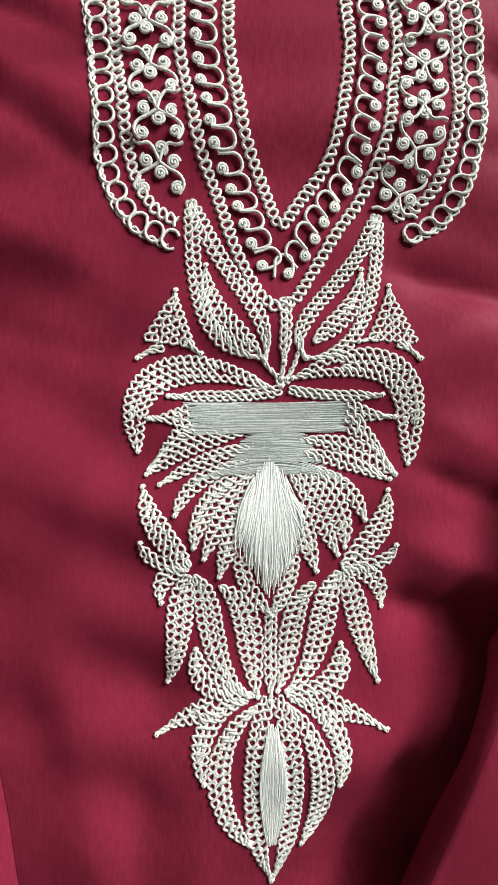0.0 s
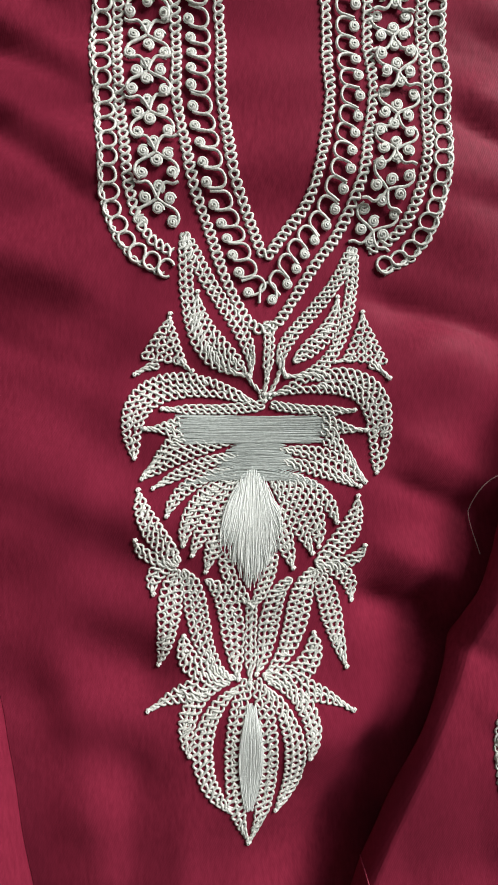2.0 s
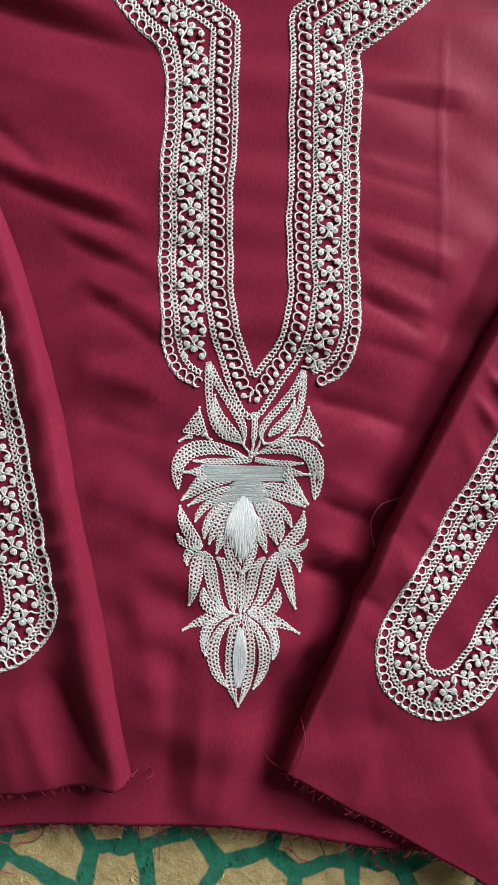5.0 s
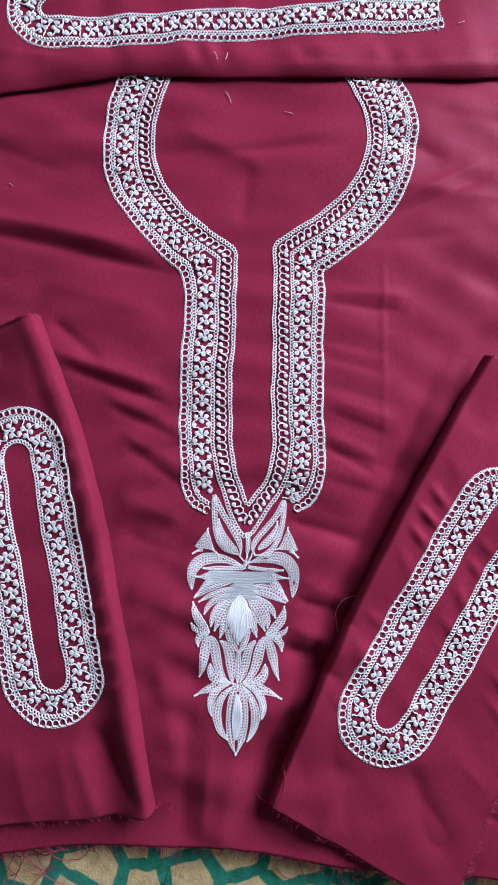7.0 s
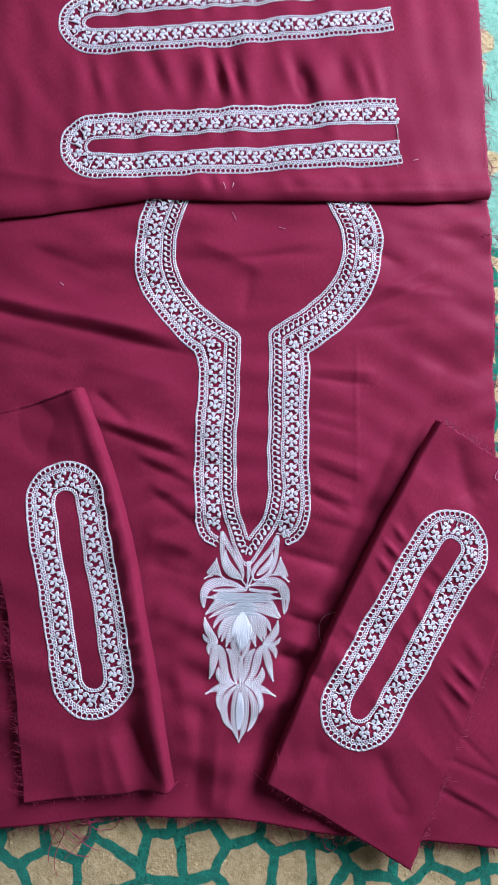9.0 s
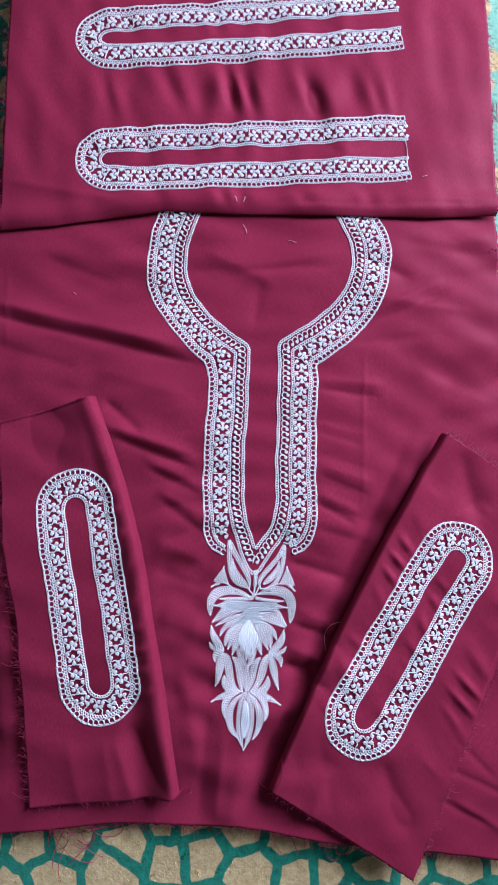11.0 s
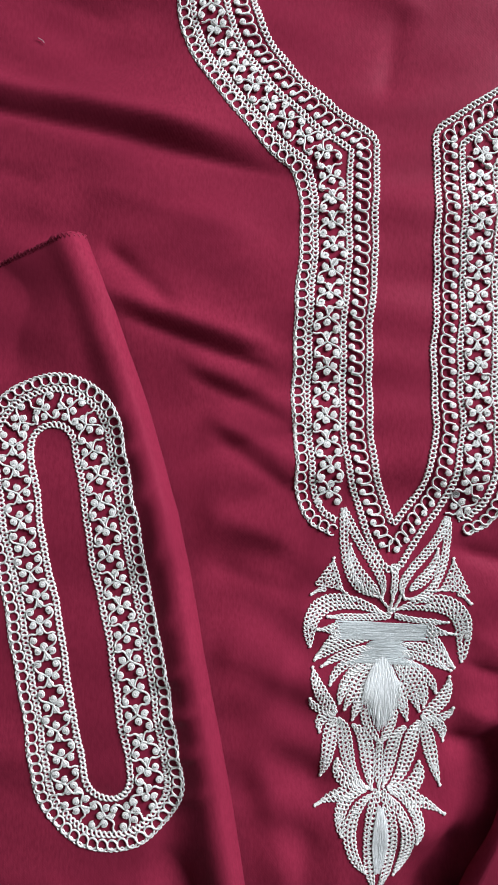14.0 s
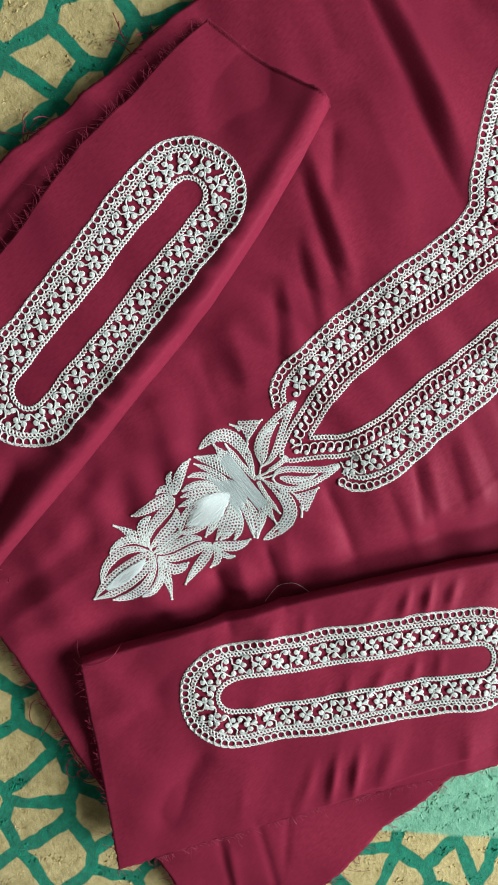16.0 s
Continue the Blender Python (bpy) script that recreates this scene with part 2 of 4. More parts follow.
fold(-0.028, -0.230, -0.035, -0.330, 0.012, -0.0040)
fold(0.010, -0.270, -0.005, -0.340, 0.016, 0.0035)
fold(0.040, -0.255, 0.028, -0.330, 0.014, -0.0050)
fold(0.155, 0.195, 0.235, 0.232, 0.006, 0.0022)
fold(0.160, 0.185, 0.240, 0.220, 0.005, -0.0018)
fold(0.092, 0.070, 0.150, 0.056, 0.005, 0.0012)
fold(0.092, 0.060, 0.140, 0.046, 0.0035, -0.0012)
fold(0.092, 0.024, 0.150, 0.004, 0.005, 0.0011)
fold(0.092, 0.013, 0.145, -0.008, 0.0035, -0.0013)
fold(0.070, -0.030, 0.140, -0.052, 0.008, 0.0012)
fold(0.055, -0.066, 0.120, -0.082, 0.010, 0.0008)
fold(0.055, -0.078, 0.120, -0.098, 0.006, -0.0036)
fold(0.062, -0.125, 0.110, -0.150, 0.007, 0.0014)
fold(0.055, -0.164, 0.105, -0.189, 0.008, 0.0020)
fold(0.050, -0.183, 0.100, -0.207, 0.007, -0.0058)
fold(0.045, -0.215, 0.085, -0.228, 0.010, 0.0010)
fold(0.190, 0.050, 0.020, -0.310, 0.014, -0.0085)
fold(0.255, 0.140, 0.200, 0.020, 0.030, -0.0040)
fold(-0.040, 0.235, 0.110, 0.262, 0.014, 0.0020)
fold(-0.050, 0.240, 0.120, 0.248, 0.006, -0.0012)
fold(-0.250, 0.262, -0.120, 0.250, 0.016, 0.0026)
fold(-0.240, 0.130, -0.160, 0.110, 0.018, 0.0026)
fold(0.190, 0.280, 0.290, 0.262, 0.012, -0.0022)
fold(0.200, 0.130, 0.285, 0.090, 0.018, 0.0026)
fold(0.215, -0.285, 0.285, -0.318, 0.0028, -0.0016)
fold(0.205, -0.315, 0.262, -0.345, 0.0028, -0.0016)
fold(0.225, -0.255, 0.270, -0.300, 0.0026, -0.0014)
fold(0.225, -0.318, 0.280, -0.352, 0.004, 0.0018)
fold(-0.255, -0.05, -0.235, -0.30, 0.006, -0.0030)
fold(0.145, 0.150, 0.139, -0.020, 0.0018, 0.0007)
fold(-0.250, 0.240, -0.246, 0.150, 0.0018, 0.0006)
fold(0.060, -0.142, 0.112, -0.164, 0.005, -0.0030)
fold(0.052, -0.232, 0.066, -0.290, 0.012, -0.0040)
fold(0.090, 0.118, 0.165, 0.112, 0.006, 0.0016)
fold(0.088, 0.108, 0.160, 0.100, 0.004, -0.0016)
fold(0.090, -0.006, 0.135, -0.028, 0.006, 0.0018)
fold(0.088, -0.016, 0.130, -0.040, 0.004, -0.0020)
fold(-0.030, 0.262, 0.045, 0.226, 0.010, 0.0020)
fold(-0.010, 0.236, 0.095, 0.252, 0.007, -0.0018)
fold(0.030, 0.232, 0.022, 0.176, 0.010, -0.0016)
fold(0.140, 0.262, 0.200, 0.235, 0.008, -0.0024)
fold(0.152, 0.214, 0.262, 0.196, 0.010, 0.0022)
fold(0.130, 0.160, 0.215, 0.168, 0.008, -0.0016)
fold(-0.275, 0.160, -0.170, 0.128, 0.010, -0.0022)
fold(-0.210, 0.255, -0.130, 0.225, 0.009, -0.0020)
fold(0.085, -0.245, 0.100, -0.330, 0.010, -0.0034)
fold(-0.010, -0.250, -0.018, -0.330, 0.009, 0.0026)


def panel_height(x, y):
    x, y = np.asarray(x, float), np.asarray(y, float)
    z = 0.0022 * np.sin(9 * x + 22 * y + 0.6) + 0.0016 * np.sin(33 * x - 21 * y + 2.0) + 0.0011 * np.sin(57 * y + 31 * x) * np.sin(19 * x + 1.0) + 0.0004 * np.sin(140 * y + 45 * x) * np.sin(60 * x - 31 * y)
    z = 0.5 * z + ripple(x, y, 17, 1.5, 1.75)
    for a in FOLDS:
        z = z + stroke(x, y, *a)
    # puckers drawn up beside the dense stitching of the slit
    side = np.abs(x - 0.029)
    near = np.exp(-((side - 0.085) / 0.035) ** 2) * np.clip((0.13 - y) / 0.05, 0, 1) * np.clip((y + 0.10) / 0.04, 0, 1)
    z = z + near * 0.0013 * (np.abs(np.sin(np.pi * (y + 0.30 * side + 0.008 * np.sin(31 * y + 9 * x)) / 0.031)) ** 0.7 - 0.5)
    near = np.exp(-((np.abs(x - 0.017) - 0.055) / 0.022) ** 2) * np.clip((-0.06 - y) / 0.04, 0, 1) * np.clip((y + 0.28) / 0.04, 0, 1)
    z = z + near * 0.0013 * np.sin(2 * np.pi * (y - 0.5 * np.abs(x - 0.017)) / 0.036)
    return np.maximum(z, -0.0140)


def ease(v):
    v = np.clip(v, 0, 1)
    return v * v * (3 - 2 * v)


def round_edge(d, r):
    """The profile of a rolled edge: 0 at the edge, 1 from r inwards."""
    return np.sqrt(np.clip(1 - (1 - np.clip(d / r, 0, 1)) ** 2, 0, 1))


def line_gap(x, y, x0, y0, x1, y1):
    """The distance to the left of the line."""
    ln = math.hypot(x1 - x0, y1 - y0)
    return ((y - y0) * (x1 - x0) - (x - x0) * (y1 - y0)) / ln


def left_sleeve_height(x, y):
    x, y = np.asarray(x, float), np.asarray(y, float)
    z = 0.5 * panel_height(x, y) + 0.0060
    right = np.interp(-y, (-0.0977, -0.0565, -0.0021, 0.0572, 0.1153, 0.1945, 0.2661, 0.3038), (-0.1485, -0.1320, -0.1140, -0.0965, -0.0855, -0.0710, -0.0590, -0.0535))
    d = right - x
    z = z + 0.0055 * np.exp(-((d - 0.010) / 0.011) ** 2) - 0.003 * np.exp(-((d - 0.034) / 0.012) ** 2) * ease((-0.16 - y) / 0.08)
    z = z + 0.0075 * np.exp(-np.maximum(d, 0) / 0.055) * ease((0.03 - y) / 0.16)
    z = z + stroke(x, y, -0.212, 0.095, -0.185, 0.012, 0.028, -0.0052) + stroke(x, y, -0.172, 0.105, -0.150, 0.015, 0.022, 0.0035)
    z = z + stroke(x, y, -0.165, -0.25, -0.150, -0.315, 0.009, 0.0012) + stroke(x, y, -0.130, -0.25, -0.118, -0.315, 0.010, 0.0016) + stroke(x, y, -0.104, -0.238, -0.066, -0.300, 0.010, -0.0050) + stroke(x, y, -0.118, -0.250, -0.098, -0.308, 0.009, 0.0022)
    z = z + 0.0026 * np.exp(-((d - 0.020) / 0.009) ** 2) * ease((0.03 - y) / 0.05) * ease((y + 0.24) / 0.05) * ((0.5 + 0.5 * np.sin(2 * np.pi * (y + 0.008 * np.sin(37 * y) + 0.6 * d) / 0.026)) ** 3 - 0.3)
    z = z + ripple(x, y, 31, 0.7, 1.2)
    low = panel_height(x, y) + 0.0012
    return np.maximum(low + 0.0008, low + (np.maximum(z, low) - low) * round_edge(d + 0.0005, 0.007))


def right_bow(v):
    return 0.008 * np.sin(np.pi * np.clip(v, 0, 1)) + 0.004 * np.clip(v, 0, 1)


def right_sleeve_height(x, y):
    x, y = np.asarray(x, float), np.asarray(y, float)
    z = 0.4 * panel_height(x, y) + 0.007
    along = (x - 0.0369) * 0.479 + (y + 0.3068) * 0.878
    d = line_gap(x, y, 0.2293, 0.0562, 0.0358, -0.2995) + right_bow(along / 0.405)
    z = z + 0.0075 * np.exp(-np.maximum(d, 0) / 0.040)
    # gathers across the piece, drawn up by the stitching
    edge = np.exp(-((d - 0.022) / 0.010) ** 2) + 0.75 * np.exp(-((d - 0.078) / 0.009) ** 2) + np.exp(-((d - 0.146) / 0.016) ** 2)
    run = along + 0.010 * np.sin(23 * along + 20 * d) + 0.005 * np.sin(71 * along) + 0.35 * (d - 0.08)
    crease = (0.5 + 0.5 * np.sin(2 * np.pi * run / 0.027)) ** 2.2 - 0.35
    z = z + 0.0034 * edge * (0.55 + 0.45 * np.sin(47 * along + 1 + 30 * d)) * crease * ease((along - 0.075) / 0.05) * ease((0.38 - along) / 0.06)
    z = z + stroke(x, y, 0.150, -0.275, 0.175, -0.345, 0.014, -0.004) + stroke(x, y, 0.095, -0.28, 0.075, -0.33, 0.012, 0.003)
    z = z + stroke(x, y, 0.245, 0.035, 0.262, -0.03, 0.016, -0.004)
    z = z + ripple(x, y, 37, 0.7, 0.9)
    # the doubled layer steps down towards the far edge
    step = line_gap(x, y, 0.1850, -0.392, 0.2950, -0.125)
    z = z - 0.0022 * ease((0.0012 - step) / 0.0024)
    low = panel_height(x, y) + 0.0012
    z = np.maximum(z, low + 0.001)
    return np.maximum(low + 0.0008, low + (z - low) * round_edge(d + 0.0005, 0.005))


FOLD_X = (-0.28, -0.20, -0.137, -0.080, 0.022, 0.113, 0.217, 0.31)
FOLD_Y = (0.281, 0.288, 0.299, 0.308, 0.3047, 0.306, 0.3055, 0.311)


def fold_line(x):
    return np.interp(x, FOLD_X, FOLD_Y)


def top_height(x, y):
    x, y = np.asarray(x, float), np.asarray(y, float)
    d = y - fold_line(x)
    z = 0.006 + 0.004 * np.exp(-((d - 0.014) / 0.013) ** 2) + 0.0012 * np.sin(11 * x + 1.0) * np.sin(8 * y) + ripple(x, y, 29, 1.0, 0.25)
    # gathers between the two bands and below the lower one
    mid = np.exp(-((y - 0.452) / 0.026) ** 2) + 0.22 * np.exp(-((y - 0.385) / 0.010) ** 2) + 0.22 * np.exp(-((y - 0.535) / 0.01) ** 2) + 0.35 * np.exp(-((y - 0.325) / 0.010) ** 2)
    span = ease((x + 0.17) / 0.06) * ease((0.20 - x) / 0.05)
    z = z + 0.0033 * mid * span * np.sin(2 * np.pi * (x + 0.18 * (y - 0.45) + 0.008 * np.sin(33 * x) + 0.005 * np.sin(81 * x + 40 * y)) / 0.034) * (0.75 + 0.35 * np.sin(57 * x + 2))
    z = z + stroke(x, y, -0.255, 0.34, -0.12, 0.315, 0.008, 0.002) + stroke(x, y, 0.05, 0.318, 0.29, 0.322, 0.006, -0.0015)
    low = panel_height(x, y) + 0.0012
    z = np.maximum(z, low + 0.001)
    return low + 0.0006 + (z - low - 0.0006) * round_edge(d + 0.0005, 0.010)


def steps(count, cluster_lo=False, cluster_hi=False):
    """Even steps from 0 to 1, with closer ones at a rolled edge."""
    u = np.linspace(0, 1, count)
    fine = np.array([0.0015, 0.003, 0.005, 0.008, 0.012, 0.018, 0.026])
    if cluster_lo:
        u = np.concatenate([u, fine])
    if cluster_hi:
        u = np.concatenate([u, 1 - fine])
    return np.unique(np.round(u, 5))


def cloth_mesh(name, us, vs, plan, height, ragged=0.0004, seed=1, rolled=""):
    """A sheet over the plan (u, v) -> (x, y), laid at height(x, y), with a thickness and slightly ragged rims."""
    U, V = np.meshgrid(us, vs, indexing="ij")
    X, Y = plan(U, V)
    rng = np.random.default_rng(seed)
    for side, sl in zip("lrbt", ((0, slice(None)), (-1, slice(None)), (slice(None), 0), (slice(None), -1))):
        if side in rolled:
            continue
        X[sl] += rng.normal(0, ragged, X[sl].shape)
        Y[sl] += rng.normal(0, ragged, Y[sl].shape)
    Z = height(X, Y)
    n, m = X.shape
    top = np.stack([X, Y, Z], -1).reshape(-1, 3)
    low = top - (0, 0, 0.0005)
    i = (np.arange(n - 1)[:, None] * m + np.arange(m - 1)[None]).ravel()
    q = np.stack([i, i + m, i + m + 1, i + 1], 1)
    rim = np.concatenate([np.arange(m - 1), np.arange(n - 1) * m + m - 1, (n - 1) * m + np.arange(m - 1, 0, -1), np.arange(n - 1, 0, -1) * m])
    nxt = np.roll(rim, -1)
    w = np.stack([rim, nxt, nxt + n * m, rim + n * m], 1)
    return np_mesh(name, np.concatenate([top, low]), np.concatenate([q, q[:, ::-1] + n * m, w]), SATIN)


# ---- structure ----
def box_bm(bm, lo, hi):
    c = [(a + b) / 2 for a, b in zip(lo, hi)]
    s = [b - a for a, b in zip(lo, hi)]
    bmesh.ops.create_cube(bm, size=1, matrix=Matrix.LocRotScale(c, None, s))


def box_object(name, boxes, mat, bevel=0.0):
    bm = bmesh.new()
    for lo, hi in boxes:
        box_bm(bm, lo, hi)
    if bevel:
        bmesh.ops.bevel(bm, geom=bm.edges[:], offset=bevel, segments=2, affect="EDGES")
    me = bpy.data.meshes.new(name)
    bm.to_mesh(me)
    bm.free()
    me.materials.append(mat)
    return new(name, me)


FZ = -0.024
tagged(box_object("floor", [((-2.0, -2.0, FZ - 0.1), (1.6, 2.0, FZ))], CEMENT), "bare grey cement floor under the rug", "floor", kind="structure")
# unseen room shell, added to close the place and temper the window light
tagged(box_object("ceiling", [((-2.1, -2.1, 2.6), (1.75, 2.1, 2.7))], PLASTER), "unseen plain grey plaster ceiling, kept dark to limit bounced light", "ceiling", kind="structure")
tagged(box_object("wall_north", [((-2.1, 2.0, FZ), (1.75, 2.15, 2.6))], PLASTER), "unseen plain grey plaster wall, kept dark to limit bounced light", "wall", kind="structure")
tagged(box_object("wall_south", [((-2.1, -2.15, FZ), (1.75, -2.0, 2.6))], PLASTER), "unseen plain grey plaster wall, kept dark to limit bounced light", "wall", kind="structure")
tagged(box_object("wall_west", [((-2.15, -2.0, FZ), (-2.0, 2.0, 2.6))], PLASTER), "unseen plain grey plaster wall, kept dark to limit bounced light", "wall", kind="structure")
tagged(box_object("wall_east", [((1.6, -2.0, FZ), (1.75, 0.5, 2.6)), ((1.6, 1.8, FZ), (1.75, 2.0, 2.6)), ((1.6, 0.5, FZ), (1.75, 1.8, 0.5)), ((1.6, 0.5, 1.65), (1.75, 1.8, 2.6))], PLASTER),
       "unseen grey plaster wall with a window opening, kept dark to limit bounced light", "wall", kind="structure")


def make_rug_thing():
    n = 260
    g = np.linspace(-1, 1, n)
    xs, ys = g * 0.95, g * 1.25
    X, Y = np.meshgrid(xs, ys, indexing="ij")
    rng = np.random.default_rng(5)
    Z = -0.0165 + rng.normal(0, 0.0007, X.shape)
    Z = np.where((np.abs(X) > 0.94) | (np.abs(Y) > 1.24), FZ + 0.001, Z)
    i = (np.arange(n - 1)[:, None] * n + np.arange(n - 1)[None]).ravel()
    q = np.stack([i, i + n, i + n + 1, i + 1], 1)
    me = np_mesh("rug", np.stack([X, Y, Z], -1).reshape(-1, 3), q, RUG)
    return tagged(new("rug", me), "sand and green cut-pile rug with a netlike pattern", "rug", kind="structure")


rug = make_rug_thing()


def make_pile():
    """The upright tufts of the rug where it lies bare beside the cloth."""
    g = np.random.default_rng(77)
    n = 90000
    x, y = g.uniform(-0.42, 0.48, n), g.uniform(-0.56, 0.62, n)
    bare = (x < -0.235) | (x > 0.262) | (y < -0.325)
    x, y = x[bare], y[bare]
    a = g.uniform(0, np.pi, len(x))
    lean = g.normal(0, 0.0009, (len(x), 2)) + (0.0006, -0.0008)
    w, h = g.uniform(0.0009, 0.0016, len(x)), g.uniform(0.0005, 0.0010, len(x))
    dx, dy = np.cos(a) * w, np.sin(a) * w
    z = np.full(len(x), -0.0172)
    v = np.stack([np.stack([x - dx, y - dy, z], 1), np.stack([x + dx, y + dy, z], 1),
                  np.stack([x + 0.5 * dx + lean[:, 0], y + 0.5 * dy + lean[:, 1], z + h], 1), np.stack([x - 0.5 * dx + lean[:, 0], y - 0.5 * dy + lean[:, 1], z + h], 1)], 1).reshape(-1, 3)
    ob = new("pile", np_mesh("pile", v, np.arange(len(v)).reshape(-1, 4), RUG, False))
    ob.parent = rug
    return tagged(ob, "short upright tufts of the rug", kind="stuff")


make_pile()


# ---- embroidery ----
def lay(pts, height, lift=0.0):
    """Plan strands (N x 2 or N x 3 with a lift) laid on the cloth."""
    p = np.asarray(pts, float)
    extra = p[:, 2] if p.shape[1] == 3 else 0.0
    return np.stack([p[:, 0], p[:, 1], height(p[:, 0], p[:, 1]) + lift + extra], 1)


def braid(path, half, pitch, height, thread=0.00065, taper=None, fine=8, loose=0.00009):
    """Chain stitch: two strands that cross at every pitch and leave a small eye between."""
    u, q, t, nrm = resample(path, pitch / fine)
    ph = np.pi * u / pitch
    out = []
    wide = half if taper is None else half * taper(u / max(u[-1], 1e-9))
    jig = 1 + 0.07 * np.sin(u / pitch * 1.7 + path[0, 0] * 900) + 0.06 * np.sin(u / pitch * 0.61 + path[0, 1] * 700)
    for sign in (1, -1):
        lat = sign * wide * jig * np.sign(np.sin(ph)) * np.abs(np.sin(ph)) ** 0.75
        lift = thread * (0.45 + 0.42 * sign * np.cos(ph))
        back = 0.07 * pitch * np.cos(2 * ph)
        wav = np.stack([np.sin(u / pitch * 2.9 + q[0, 0] * 1e4 + sign), np.sin(u / pitch * 3.7 + q[0, 1] * 1e4 - sign)], 1) + 0.7 * np.stack([np.sin(u / pitch * 7.3 + q[0, 1] * 3e4), np.sin(u / pitch * 6.1 + q[0, 0] * 3e4)], 1)
        xy = q + nrm * np.asarray(lat)[:, None] + t * back[:, None] + loose * wav
        out.append(lay(np.column_stack([xy, lift]), height))
    return out


def loops(path, half, pitch, height, thread=0.0005):
    """A row of open round links: two strands that part widely and meet between the links."""
    u, q, t, nrm = resample(path, pitch / 12)
    s = u / pitch
    link = np.floor(s + 1e-6)
    th = np.pi * (s - link)
    wob = 1 + 0.09 * np.sin(1.3 * s + path[0, 0] * 500) + 0.06 * np.sin(3.1 * s)
    shift = ((1 - np.cos(th)) / 2 - (s - link)) * pitch * 1.04
    turn = np.where(link % 2 == 0, 1.0, -1.0)
    out = []
    for sign in (1, -1):
        xy = q + nrm * (sign * turn * half * wob * np.sin(th))[:, None] + t * shift[:, None]
        out.append(lay(np.column_stack([xy, thread * (1.0 + 0.6 * sign * turn * np.cos(th))]), height))
    return out


def coil(cx, cy, r, turns=2.1, start=0.0, thread=0.00040, count=30):
    """A flat spiral knot."""
    a = np.linspace(0, 1, count)
    ang = start + 2 * np.pi * turns * a
    rad = r * (1 - 0.88 * a)
    return np.stack([cx + rad * np.cos(ang), cy + rad * np.sin(ang), thread + 0.0003 * a ** 1.5], 1)


def arc(points, count=14, lift=0.0006):
    """A strand along a smooth curve through a few control points."""
    p = smooth_path(points, 3)
    s = np.linspace(0, len(p) - 1, count)
    k = np.arange(len(p))
    return np.stack([np.interp(s, k, p[:, 0]), np.interp(s, k, p[:, 1]), np.full(count, lift)], 1)


K = 0.001
ROSETTES, TEARS = [], []
for v in range(9):
    g = np.random.default_rng(40 + v)
    j = lambda: g.normal(0, 0.38) * K
    turn = lambda: g.uniform(0, 6.28)
    rs = [coil(0 + j(), 3.1 * K + j(), 1.88 * K, start=turn()), coil(0 + j(), -3.1 * K + j(), 1.88 * K, start=turn()), coil(-4.1 * K + j(), 0.2 * K + j(), 1.88 * K, start=turn()), coil(4.1 * K + j(), -0.2 * K + j(), 1.88 * K, start=turn()),
          coil(-5.2 * K + j(), 6.9 * K + j(), 1.82 * K, start=turn()), coil(5.2 * K + j(), 6.6 * K + j(), 1.82 * K, start=turn()),
          *[arc([(0, 0), (m * 2.8 * K, 1.9 * K), (m * 6.2 * K, 3.2 * K), (m * 7.6 * K, 6.2 * K), (m * 5.6 * K, 8.8 * K)], 14, 0.0004) for m in (-1, 1)],
          *[arc([(0, 0), (m * 1.2 * K, -3.2 * K), (m * 3.0 * K, -5.4 * K), (m * 5.6 * K, -4.4 * K), (m * 7.4 * K, -5.4 * K)], 14, 0.0006) for m in (-1, 1)]]
    ROSETTES.append(strands("rosette", rs, 0.00054, SILVER, 6))
    ts = [coil(2.7 * K + j(), j(), 1.70 * K, 2.1, 2.0, count=26),
          arc([(2.9 * K, 1.5 * K), (0.4 * K, 2.6 * K), (-3.0 * K, 2.6 * K), (-4.0 * K, -0.2 * K), (-2.9 * K, -2.7 * K), (-0.6 * K, -3.3 * K), (2.4 * K, -4.4 * K)], 20, 0.00045)]
    TEARS.append(strands("teardrop", ts, 0.00052, SILVER, 6))


def place_row(pool, name, path, pitch, height, parent, flip=1):
    """Repeats of one knotted motif set along a path as pieces of the border."""
    fu, fq, ft, fn = resample(path, 0.0005)
    n = max(1, int(round(fu[-1] / pitch)))
    at = ((np.arange(n) + 0.5) * (len(fq) - 1) / n).astype(int)
    q, nrm = fq[at], fn[at]
    for k in range(n):
        ob = bpy.data.objects.new(name, pool[(k * 7 + len(pool)) % len(pool)])
        scene.collection.objects.link(ob)
        x, y = q[k]
        e = 0.003
        hz = float(height(x, y))
        gx = (float(height(x + e, y)) - float(height(x - e, y))) / (2 * e)
        gy = (float(height(x, y + e)) - float(height(x, y - e))) / (2 * e)
        zax = Vector((-gx, -gy, 1)).normalized()
        xax = Vector((nrm[k][0] * flip, nrm[k][1] * flip, 0))
        xax = (xax - zax * xax.dot(zax)).normalized()
        yax = zax.cross(xax)
        m = Matrix((xax, yax, zax)).transposed().to_4x4()
        m.translation = (x, y, hz + 0.0005)
        ob.parent = parent
        ob.matrix_basis = m


def row_part(name, paths, parent, label="", thread=0.00053, mat=None, sides=5):
    ob = new(name, strands(name, paths, thread, mat or SILVER, sides))
    ob.parent = parent
    return tagged(ob, label, kind="stuff")


